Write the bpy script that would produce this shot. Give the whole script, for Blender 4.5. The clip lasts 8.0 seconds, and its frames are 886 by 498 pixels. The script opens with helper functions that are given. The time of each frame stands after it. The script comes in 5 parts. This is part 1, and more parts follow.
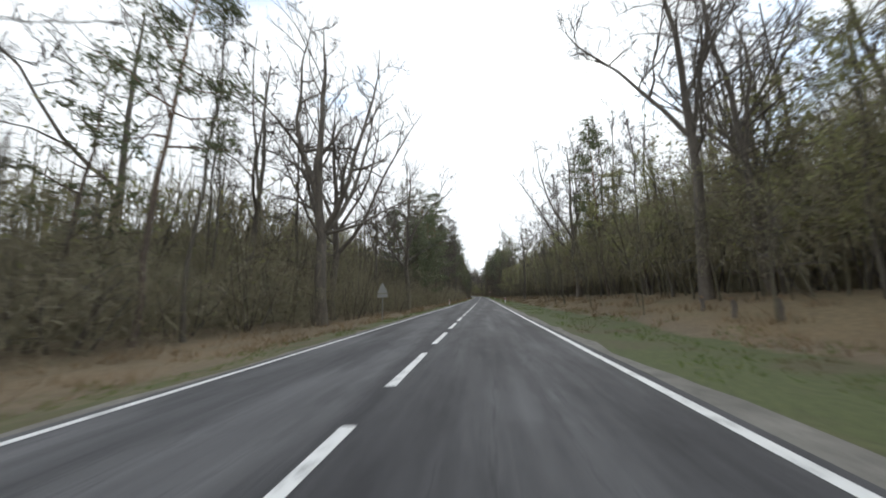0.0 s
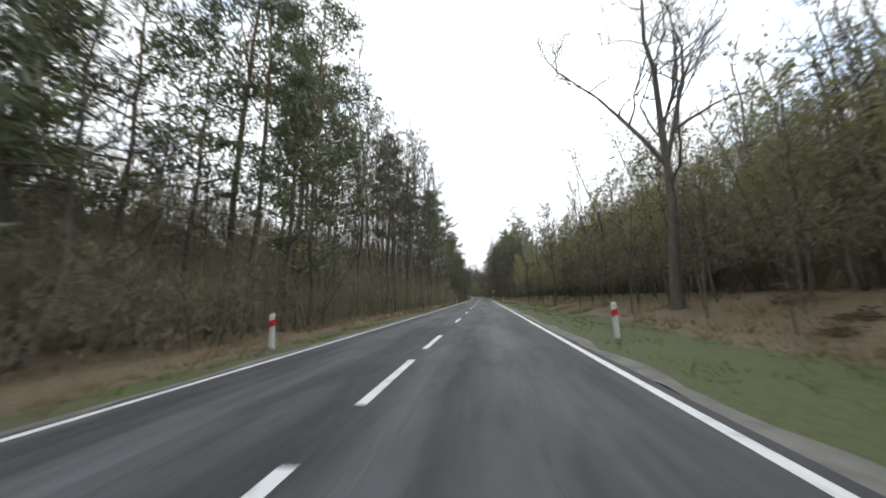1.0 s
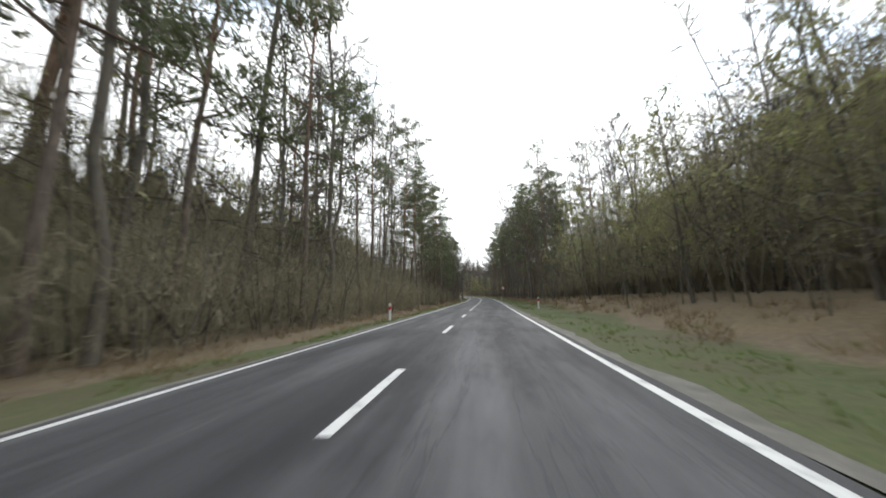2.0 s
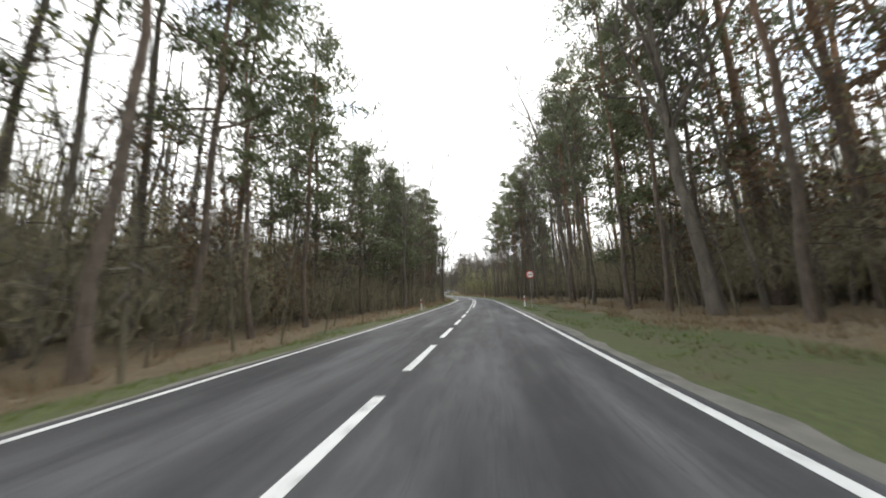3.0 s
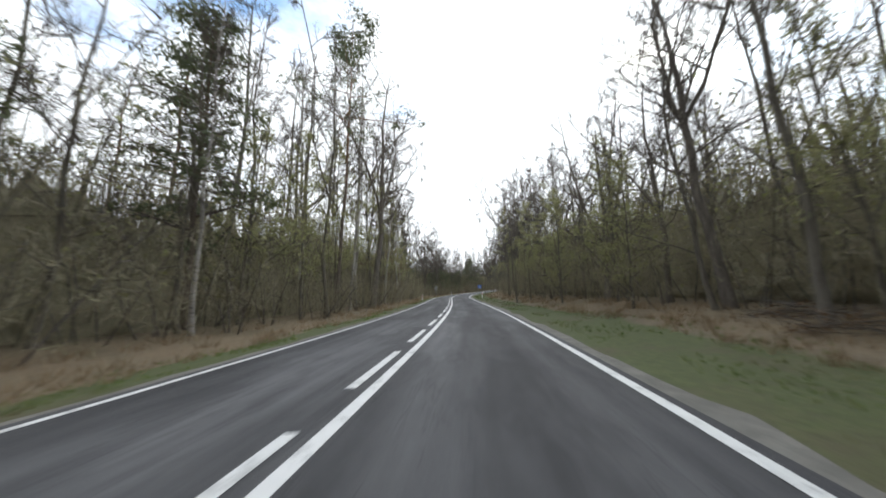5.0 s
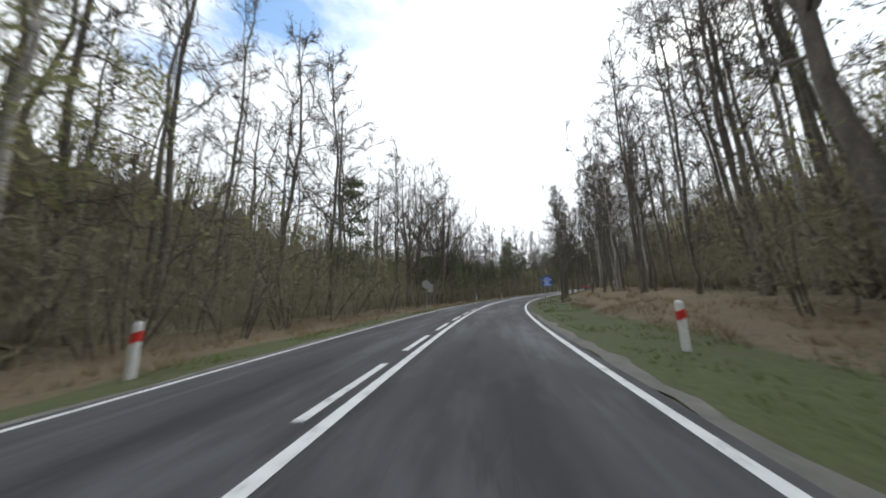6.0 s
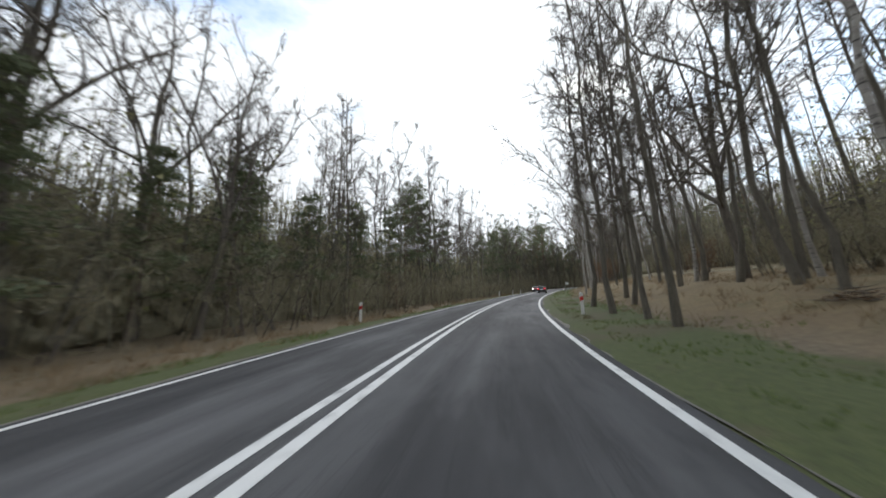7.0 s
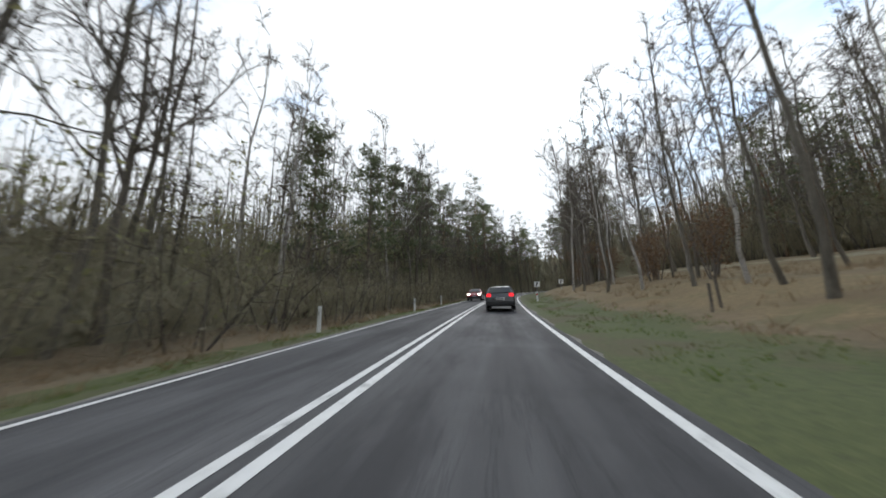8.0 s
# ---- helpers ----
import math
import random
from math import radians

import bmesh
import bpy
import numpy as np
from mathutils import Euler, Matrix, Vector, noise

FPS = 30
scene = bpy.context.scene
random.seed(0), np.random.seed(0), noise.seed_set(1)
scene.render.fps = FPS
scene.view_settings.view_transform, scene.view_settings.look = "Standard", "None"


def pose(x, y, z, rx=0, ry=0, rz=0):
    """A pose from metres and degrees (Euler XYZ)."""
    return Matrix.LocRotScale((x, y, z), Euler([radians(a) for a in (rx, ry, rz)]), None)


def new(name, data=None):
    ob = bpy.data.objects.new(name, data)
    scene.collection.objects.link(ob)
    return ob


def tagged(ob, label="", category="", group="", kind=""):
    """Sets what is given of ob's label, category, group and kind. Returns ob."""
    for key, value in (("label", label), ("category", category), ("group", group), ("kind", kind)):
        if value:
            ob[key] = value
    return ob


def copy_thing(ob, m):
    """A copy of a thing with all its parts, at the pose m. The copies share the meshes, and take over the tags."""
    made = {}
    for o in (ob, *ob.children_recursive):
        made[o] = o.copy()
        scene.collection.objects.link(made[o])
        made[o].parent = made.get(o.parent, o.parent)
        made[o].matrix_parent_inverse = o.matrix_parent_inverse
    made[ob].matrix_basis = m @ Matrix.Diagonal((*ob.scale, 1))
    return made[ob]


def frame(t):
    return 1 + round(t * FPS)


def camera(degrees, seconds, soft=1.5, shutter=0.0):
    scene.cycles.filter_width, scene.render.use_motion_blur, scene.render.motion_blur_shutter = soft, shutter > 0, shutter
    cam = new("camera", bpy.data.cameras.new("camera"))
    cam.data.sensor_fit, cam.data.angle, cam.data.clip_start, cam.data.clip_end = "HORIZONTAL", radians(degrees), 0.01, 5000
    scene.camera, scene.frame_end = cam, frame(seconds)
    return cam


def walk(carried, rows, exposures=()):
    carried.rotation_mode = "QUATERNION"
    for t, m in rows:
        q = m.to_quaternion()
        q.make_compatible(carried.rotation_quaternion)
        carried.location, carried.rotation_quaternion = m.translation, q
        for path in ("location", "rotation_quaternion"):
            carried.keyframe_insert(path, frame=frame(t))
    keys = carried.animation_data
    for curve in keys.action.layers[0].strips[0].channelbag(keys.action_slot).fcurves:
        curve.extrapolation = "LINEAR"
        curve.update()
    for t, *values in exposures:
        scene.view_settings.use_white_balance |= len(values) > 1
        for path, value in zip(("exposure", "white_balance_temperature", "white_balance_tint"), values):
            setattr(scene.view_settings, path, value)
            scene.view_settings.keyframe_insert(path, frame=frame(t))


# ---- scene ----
# ---------------------------------------------------------------- the road's line
# turn (1/km, right is positive) every 12.65 m and change of grade (1/10000 m) every 42.16 m, from 21 m before the start
TURN = [-0.586, -0.594, -0.566, 0.559, -0.42, 0.185, -0.1, -0.579, 0.247, 0.368, 0.065, -0.403, -1.684, -0.696, -1.871,
        -4.328, -5.54, -5.143, -3.56, -2.627, 0.648, 6.07, 9.133, 9.071, 7.351, 4.836, 3.777, 2.394, 1.641, 2.2,
        4.5, 7.5, 8.5, 8.5, 8.0, 7.0, 6.0]
GRADE = [0.309, 0.362, 0.608, 0.778, 1.252, 2.248, 2.84, 3.522, 1.411, 0.485, 0.192, 0.102]
S_FIRST, S_LAST = -60.0, 640.0
WL, WR = 2.75, 2.93            # lane widths left and right of the middle
FALL_L, FALL_R = 0.030, 0.039  # cross fall of the two lanes
SPEED = 39.0
SG = np.arange(S_FIRST, S_LAST + 0.5, 1.0)
_k = np.interp(SG, -21.081 + 12.6486 * np.arange(len(TURN)), TURN) / 1000
_k = np.where(SG > 430, 0.006 * np.clip((500 - SG) / 70, 0, 1), _k)
_g = np.interp(SG, -21.081 + 42.162 * np.arange(len(GRADE)), GRADE) / 10000
_g = np.where(SG > 400, 0.0, _g)
_i0 = int(-S_FIRST)


def _sum(a):
    c = np.cumsum(a)
    return c - c[_i0]


HEAD, RISE = _sum(_k), _sum(_g)
RX, RY, RZ = _sum(np.sin(HEAD)), _sum(np.cos(HEAD)), _sum(RISE)


def at(s, lat, up=0.0):
    """World point at s metres along the road's middle, lat metres to its right, up above the road's middle."""
    h = np.interp(s, SG, HEAD)
    return Vector((float(np.interp(s, SG, RX) + lat * np.cos(h)), float(np.interp(s, SG, RY) - lat * np.sin(h)),
                   float(np.interp(s, SG, RZ) + up)))


def at_many(s, lat, up):
    """Many such points at once, up above the ground there."""
    h = np.interp(s, SG, HEAD)
    return np.stack([np.interp(s, SG, RX) + lat * np.cos(h), np.interp(s, SG, RY) - lat * np.sin(h), np.interp(s, SG, RZ) + ground_many(s, lat) + up], 1)


def heading(s):
    return float(np.interp(s, SG, HEAD))


def smooth(a, b, v):
    t = np.clip((v - a) / (b - a), 0, 1)
    return t * t * (3 - 2 * t)


# ---------------------------------------------------------------- camera
cam = camera(113.75, 8.0, soft=1.8, shutter=0.07)
EYE_UP, YAW, PITCH, LEAN = 0.961, 8.295, 9.069, 1.449
DRIFT_T = [0.0, 1.5, 3.0, 3.5, 4.5, 5.0, 5.2, 6.5, 7.0, 7.5, 8.0]
DRIFT_LAT = [1.017, 1.19, 1.052, 1.216, 1.258, 1.237, 1.336, 1.464, 1.472, 1.566, 1.538]
DRIFT_YAW = [-0.51, -0.29, 0.34, 0.19, -0.88, -1.32, -0.82, 0.43, 0.79, 1.04, 1.01]
DRIFT_PITCH = [0.47, 0.53, 0.1, -0.15, 0.17, -0.3, 0.13, -0.03, -0.42, -0.09, -0.42]



def eye_pose(t):
    s = SPEED * t
    eye = at(s, float(np.interp(t, DRIFT_T, DRIFT_LAT)), EYE_UP)
    head = heading(s) - radians(YAW + float(np.interp(t, DRIFT_T, DRIFT_YAW)))
    pitch = math.atan(float(np.interp(s, SG, RISE))) + radians(PITCH + float(np.interp(t, DRIFT_T, DRIFT_PITCH)))
    return (Matrix.Translation(eye) @ Euler((0, 0, -head)).to_matrix().to_4x4() @ pose(0, 0, 0, 90 + math.degrees(pitch))
            @ pose(0, 0, 0, 0, 0, -LEAN))


walk(cam, [(0.5 * i, eye_pose(0.5 * i)) for i in range(17)],
     exposures=((0.0, -0.1, 6500, 10), (0.8, 0.11, 6500, 10), (1.5, 0.22, 6550, 10), (2.8, 0.7, 6850, 10), (3.2, 0.76, 6900, 11), (4.0, 0.76, 6900, 12), (4.5, 0.46, 6700, 11),
                (5.2, 0.1, 6450, 10), (6.5, -0.05, 6450, 10), (8.0, -0.2, 6400, 10)))

# ---------------------------------------------------------------- sky and sun
SUN_UP, SUN_ROUND = 40, 15
world = bpy.data.worlds.new("sky")
scene.world = world
world.use_nodes = True
wt = world.node_tree
wt.nodes.clear()
w_out = wt.nodes.new("ShaderNodeOutputWorld")
w_bg = wt.nodes.new("ShaderNodeBackground")
w_sky = wt.nodes.new("ShaderNodeTexSky")
w_sky.sky_type = "NISHITA"
w_sky.sun_disc = False
w_sky.sun_elevation, w_sky.sun_rotation = radians(SUN_UP), radians(SUN_ROUND)
w_dim = wt.nodes.new("ShaderNodeMix")
w_dim.data_type, w_dim.blend_type = "RGBA", "MULTIPLY"
w_dim.inputs[0].default_value = 1.0
w_dim.inputs[7].default_value = (0.29, 0.32, 0.31, 1)
w_co = wt.nodes.new("ShaderNodeTexCoord")
w_map = wt.nodes.new("ShaderNodeMapping")
w_map.inputs[3].default_value = (1.0, 1.0, 2.6)
w_no = wt.nodes.new("ShaderNodeTexNoise")
w_no.inputs["Scale"].default_value, w_no.inputs["Detail"].default_value = 2.2, 7
w_no.inputs["Roughness"].default_value = 0.55
w_ramp = wt.nodes.new("ShaderNodeValToRGB")
w_ramp.color_ramp.elements[0].position, w_ramp.color_ramp.elements[1].position = 0.38, 0.55
w_mix = wt.nodes.new("ShaderNodeMix")
w_mix.data_type = "RGBA"
w_mix.inputs[7].default_value = (1.27, 1.33, 1.38, 1)
wt.links.new(w_co.outputs["Generated"], w_map.inputs[0])
wt.links.new(w_map.outputs[0], w_no.inputs["Vector"])
w_sep = wt.nodes.new("ShaderNodeSeparateXYZ")
w_low = wt.nodes.new("ShaderNodeMapRange")       # haze: the sky whitens towards the horizon
w_low.inputs[1].default_value, w_low.inputs[2].default_value = 0.25, 0.75
w_low.inputs[3].default_value, w_low.inputs[4].default_value = 0.22, 0.0
w_add = wt.nodes.new("ShaderNodeMath")
wt.links.new(w_co.outputs["Generated"], w_sep.inputs[0])
wt.links.new(w_sep.outputs[2], w_low.inputs[0])
wt.links.new(w_no.outputs["Fac"], w_add.inputs[0])
wt.links.new(w_low.outputs[0], w_add.inputs[1])
wt.links.new(w_add.outputs[0], w_ramp.inputs[0])
wt.links.new(w_sky.outputs[0], w_dim.inputs[6])
wt.links.new(w_ramp.outputs[0], w_mix.inputs[0])
wt.links.new(w_dim.outputs[2], w_mix.inputs[6])
wt.links.new(w_mix.outputs[2], w_bg.inputs[0])
wt.links.new(w_bg.outputs[0], w_out.inputs[0])
sun = new("sun", bpy.data.lights.new("sun", "SUN"))
sun.data.energy, sun.data.angle, sun.data.color = 0.8, radians(14), (1.0, 0.97, 0.93)
sun.matrix_world = pose(0, 0, 60, 90 - SUN_UP, 0, 180 - SUN_ROUND)

# ---------------------------------------------------------------- materials


def material(name, rough=0.9, metal=0.0):
    m = bpy.data.materials.new(name)
    m.use_nodes = True
    b = m.node_tree.nodes["Principled BSDF"]
    b.inputs["Roughness"].default_value, b.inputs["Metallic"].default_value = rough, metal
    return m, m.node_tree, b


def node(nt, kind, **ins):
    n = nt.nodes.new(kind)
    for k, v in ins.items():
        n.inputs[k.replace("_", " ")].default_value = v
    return n


def ramp(nt, fac, stops):
    r = nt.nodes.new("ShaderNodeValToRGB")
    while len(r.color_ramp.elements) < len(stops):
        r.color_ramp.elements.new(0.5)
    for e, (p, c) in zip(r.color_ramp.elements, stops):
        e.position, e.color = p, (*c, 1)
    nt.links.new(fac, r.inputs[0])
    return r.outputs[0]


def mixed(nt, fac, a, b, blend="MIX"):
    n = nt.nodes.new("ShaderNodeMix")
    n.data_type, n.blend_type = "RGBA", blend
    for v, i in ((fac, 0), (a, 6), (b, 7)):
        if isinstance(v, (int, float)):
            n.inputs[i].default_value = v
        elif isinstance(v, tuple):
            n.inputs[i].default_value = (*v, 1)
        else:
            nt.links.new(v, n.inputs[i])
    return n.outputs[2]


def where(nt, scale=(1, 1, 1), what="Object"):
    c, m = nt.nodes.new("ShaderNodeTexCoord"), nt.nodes.new("ShaderNodeMapping")
    m.inputs[3].default_value = scale
    nt.links.new(c.outputs[what], m.inputs[0])
    return m.outputs[0]


def noisy(nt, vec, scale, detail=5, rough=0.6):
    n = node(nt, "ShaderNodeTexNoise", Scale=scale, Detail=detail, Roughness=rough)
    nt.links.new(vec, n.inputs["Vector"])
    return n.outputs["Fac"]


def bump(nt, b, height, strength, dist=0.02):
    n = node(nt, "ShaderNodeBump", Strength=strength, Distance=dist)
    nt.links.new(height, n.inputs["Height"])
    nt.links.new(n.outputs[0], b.inputs["Normal"])


def speckled(name, dark, light, scale=6.0, stretch=(1, 1, 1), rough=0.9, metal=0.0, relief=0.0, fine=40.0):
    """A surface with two scales of variation between two colours."""
    m, nt, b = material(name, rough, metal)
    v = where(nt, stretch)
    big, small = noisy(nt, v, scale), noisy(nt, v, fine, 3)
    c = ramp(nt, big, [(0.3, dark), (0.72, light)])
    c = mixed(nt, 0.35, c, ramp(nt, small, [(0.25, tuple(x * 0.55 for x in dark)), (0.75, tuple(min(1, x * 1.25) for x in light))]))
    nt.links.new(c, b.inputs["Base Color"])
    if relief:
        bump(nt, b, small, relief)
    return m


def leafy(name, colours, rough=0.75, through_light=0.25, patch=None):
    """Leaves, needles, blades or twigs: a colour of its own for each piece; patch is the colour of withered spots."""
    m, nt, b = material(name, rough)
    g = nt.nodes.new("ShaderNodeNewGeometry")
    stops = [(i / (len(colours) - 1), c) for i, c in enumerate(colours)]
    c = ramp(nt, g.outputs["Random Per Island"], stops)
    v = where(nt)
    c = mixed(nt, ramp(nt, noisy(nt, v, 0.35, 3), [(0.35, (0, 0, 0)), (0.7, (0.45, 0.45, 0.45))]), c, tuple(x * 0.6 for x in colours[0]))
    if patch:
        c = mixed(nt, ramp(nt, noisy(nt, where(nt, (1, 1, 1)), 0.33, 6, 0.7), [(0.5, (0, 0, 0)), (0.62, (0.85, 0.85, 0.85))]), c, patch)
    nt.links.new(c, b.inputs["Base Color"])
    if through_light:
        t = nt.nodes.new("ShaderNodeBsdfTranslucent")
        s = node(nt, "ShaderNodeMixShader", Fac=through_light)
        nt.links.new(c, t.inputs[0])
        nt.links.new(b.outputs[0], s.inputs[1])
        nt.links.new(t.outputs[0], s.inputs[2])
        nt.links.new(s.outputs[0], nt.nodes["Material Output"].inputs[0])
    return m


def asphalt_material():
    m, nt, b = material("asphalt", 0.82)
    uv = nt.nodes.new("ShaderNodeUVMap")
    uv.uv_map = "along"
    flat = nt.nodes.new("ShaderNodeMapping")
    nt.links.new(uv.outputs[0], flat.inputs[0])
    long_ = nt.nodes.new("ShaderNodeMapping")
    long_.inputs[3].default_value = (1.3, 0.09, 1)
    nt.links.new(uv.outputs[0], long_.inputs[0])
    blocks = nt.nodes.new("ShaderNodeMapping")
    blocks.inputs[3].default_value = (0.8, 0.22, 1)
    nt.links.new(uv.outputs[0], blocks.inputs[0])
    c = ramp(nt, noisy(nt, flat.outputs[0], 0.35, 6), [(0.35, (0.058, 0.058, 0.06)), (0.65, (0.108, 0.108, 0.111))])
    c = mixed(nt, 0.5, c, ramp(nt, noisy(nt, long_.outputs[0], 1.2, 4), [(0.36, (0.034, 0.034, 0.036)), (0.64, (0.13, 0.13, 0.131))]))
    # mended and darker patches with sharp edges
    vor = node(nt, "ShaderNodeTexVoronoi", Scale=0.55, Randomness=1.0)
    vor.distance = "CHEBYCHEV"
    nt.links.new(blocks.outputs[0], vor.inputs["Vector"])
    patch = ramp(nt, vor.outputs["Color"], [(0.2, (0, 0, 0)), (0.24, (0, 0, 0)), (0.9, (0.6, 0.6, 0.6))])
    c = mixed(nt, patch, c, (0.042, 0.042, 0.044))
    # wandering dark seams along the lanes
    seam = noisy(nt, long_.outputs[0], 0.9, 7, 0.62)
    c = mixed(nt, ramp(nt, seam, [(0.492, (0, 0, 0)), (0.5, (0.6, 0.6, 0.6)), (0.508, (0, 0, 0))]), c, (0.03, 0.03, 0.032))
    grain = noisy(nt, flat.outputs[0], 70, 3, 0.8)
    c = mixed(nt, 0.3, c, ramp(nt, grain, [(0.3, (0.03, 0.03, 0.033)), (0.7, (0.125, 0.123, 0.13))]))
    # worn wheel tracks and mended squares
    c = mixed(nt, 1.0, c, ramp(nt, noisy(nt, long_.outputs[0], 0.75, 3), [(0.4, (0.66, 0.66, 0.67)), (0.5, (0.95, 0.95, 0.95)), (0.62, (1.35, 1.35, 1.34))]), "MULTIPLY")
    c = mixed(nt, 1.0, c, ramp(nt, noisy(nt, blocks.outputs[0], 1.1, 4, 0.7), [(0.42, (0.72, 0.72, 0.73)), (0.5, (1, 1, 1)), (0.62, (1.2, 1.2, 1.2))]), "MULTIPLY")
    nt.links.new(c, b.inputs["Base Color"])
    bump(nt, b, grain, 0.5, 0.01)
    return m


def ground_material():
    m, nt, b = material("forest_ground", 0.95)
    v = where(nt)
    cov = nt.nodes.new("ShaderNodeAttribute")
    cov.attribute_name = "cover"
    n1, n2, n3 = noisy(nt, v, 0.8, 6), noisy(nt, v, 9, 5, 0.75), noisy(nt, v, 45, 3, 0.8)
    litter = ramp(nt, n2, [(0.25, (0.055, 0.044, 0.03)), (0.5, (0.16, 0.122, 0.08)), (0.75, (0.29, 0.23, 0.155))])
    litter = mixed(nt, ramp(nt, n1, [(0.4, (0, 0, 0)), (0.7, (0.6, 0.6, 0.6))]), litter, (0.21, 0.13, 0.075))
    grass = ramp(nt, n2, [(0.25, (0.026, 0.036, 0.009)), (0.5, (0.058, 0.09, 0.018)), (0.78, (0.13, 0.135, 0.042))])
    straw = ramp(nt, n2, [(0.25, (0.11, 0.076, 0.034)), (0.55, (0.25, 0.178, 0.082)), (0.78, (0.38, 0.285, 0.14))])
    add = node(nt, "ShaderNodeMath")
    add.operation = "ADD"
    nt.links.new(cov.outputs["Fac"], add.inputs[0])
    off = nt.nodes.new("ShaderNodeMapRange")
    off.inputs[3].default_value, off.inputs[4].default_value = -0.5, 0.5
    nt.links.new(n1, off.inputs[0])
    nt.links.new(off.outputs[0], add.inputs[1])
    c = mixed(nt, ramp(nt, add.outputs[0], [(0.4, (0, 0, 0)), (0.62, (1, 1, 1))]), litter, grass)
    dry = nt.nodes.new("ShaderNodeAttribute")
    dry.attribute_name = "straw"
    wide = noisy(nt, where(nt, (0.6, 0.6, 2.0)), 0.5, 5, 0.65)
    straw = mixed(nt, ramp(nt, wide, [(0.46, (0, 0, 0)), (0.6, (0.6, 0.6, 0.6))]), straw, (0.135, 0.086, 0.042))
    straw = mixed(nt, ramp(nt, noisy(nt, v, 0.9, 5, 0.65), [(0.53, (0, 0, 0)), (0.66, (0.6, 0.6, 0.6))]), straw, (0.1, 0.105, 0.03))
    # trampled, mossy and leaf-strewn patches
    c = mixed(nt, ramp(nt, noisy(nt, where(nt, (1, 1, 1)), 0.33, 6, 0.7), [(0.5, (0, 0, 0)), (0.62, (0.7, 0.7, 0.7))]), c, (0.088, 0.066, 0.038))
    c = mixed(nt, dry.outputs["Fac"], c, straw)
    c = mixed(nt, 0.3, c, ramp(nt, n3, [(0.3, (0.03, 0.026, 0.018)), (0.7, (0.22, 0.19, 0.12))]))
    nt.links.new(c, b.inputs["Base Color"])
    bump(nt, b, n2, 0.4, 0.02)
    return m


def birch_material():
    m, nt, b = material("birch_bark", 0.75)
    v = where(nt)
    white = ramp(nt, noisy(nt, v, 1.4, 4), [(0.3, (0.2, 0.18, 0.155)), (0.65, (0.46, 0.43, 0.39))])
    flat = where(nt, (2.2, 2.2, 14))
    c = mixed(nt, ramp(nt, noisy(nt, flat, 1.6, 4), [(0.56, (0, 0, 0)), (0.64, (1, 1, 1))]), white, (0.035, 0.03, 0.027))
    nt.links.new(c, b.inputs["Base Color"])
    bump(nt, b, noisy(nt, flat, 3), 0.4)
    return m


def pine_material():
    m, nt, b = material("pine_bark", 0.9)
    c0 = nt.nodes.new("ShaderNodeTexCoord")
    sep = nt.nodes.new("ShaderNodeSeparateXYZ")
    nt.links.new(c0.outputs["Object"], sep.inputs[0])
    up = nt.nodes.new("ShaderNodeMapRange")
    up.inputs[1].default_value, up.inputs[2].default_value = 5.0, 12.0
    nt.links.new(sep.outputs[2], up.inputs[0])
    plates = noisy(nt, where(nt, (6, 6, 1.6)), 1.6, 5, 0.7)
    low = ramp(nt, plates, [(0.3, (0.065, 0.05, 0.04)), (0.7, (0.2, 0.158, 0.125))])
    high = ramp(nt, plates, [(0.3, (0.11, 0.06, 0.035)), (0.7, (0.28, 0.16, 0.09))])
    c = mixed(nt, up.outputs[0], low, high)
    nt.links.new(c, b.inputs["Base Color"])
    bump(nt, b, plates, 0.8, 0.04)
    return m


def paint(name, colour, rough=0.35, coat=0.0, wear=0.12):
    m, nt, b = material(name, rough)
    v = where(nt)
    c = mixed(nt, ramp(nt, noisy(nt, v, 4, 6, 0.7), [(0.45, (0, 0, 0)), (0.75, (wear, wear, wear))]), colour, (0.12, 0.11, 0.1))
    nt.links.new(c, b.inputs["Base Color"])
    b.inputs["Coat Weight"].default_value = coat
    return m


def lamp_material(name, colour, strength):
    m, nt, b = material(name, 0.2)
    b.inputs["Base Color"].default_value = (*colour, 1)
    b.inputs["Emission Color"].default_value = (*colour, 1)
    b.inputs["Emission Strength"].default_value = strength
    return m


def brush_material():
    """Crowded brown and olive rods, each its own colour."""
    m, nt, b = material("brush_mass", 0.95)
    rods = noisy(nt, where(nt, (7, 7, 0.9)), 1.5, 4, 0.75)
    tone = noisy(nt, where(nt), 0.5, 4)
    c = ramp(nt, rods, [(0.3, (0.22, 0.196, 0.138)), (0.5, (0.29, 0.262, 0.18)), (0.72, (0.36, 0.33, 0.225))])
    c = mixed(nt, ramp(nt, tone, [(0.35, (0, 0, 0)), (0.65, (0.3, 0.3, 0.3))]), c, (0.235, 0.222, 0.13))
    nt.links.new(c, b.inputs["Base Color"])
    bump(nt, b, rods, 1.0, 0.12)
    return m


def line_material():
    m, nt, b = material("road_paint", 0.6)
    v = where(nt)
    n = noisy(nt, v, 5, 8, 0.75)
    c = ramp(nt, n, [(0.3, (0.3, 0.3, 0.29)), (0.46, (0.72, 0.72, 0.7)), (0.8, (0.84, 0.84, 0.82))])
    nt.links.new(c, b.inputs["Base Color"])
    bump(nt, b, noisy(nt, v, 60, 2), 0.3)
    return m


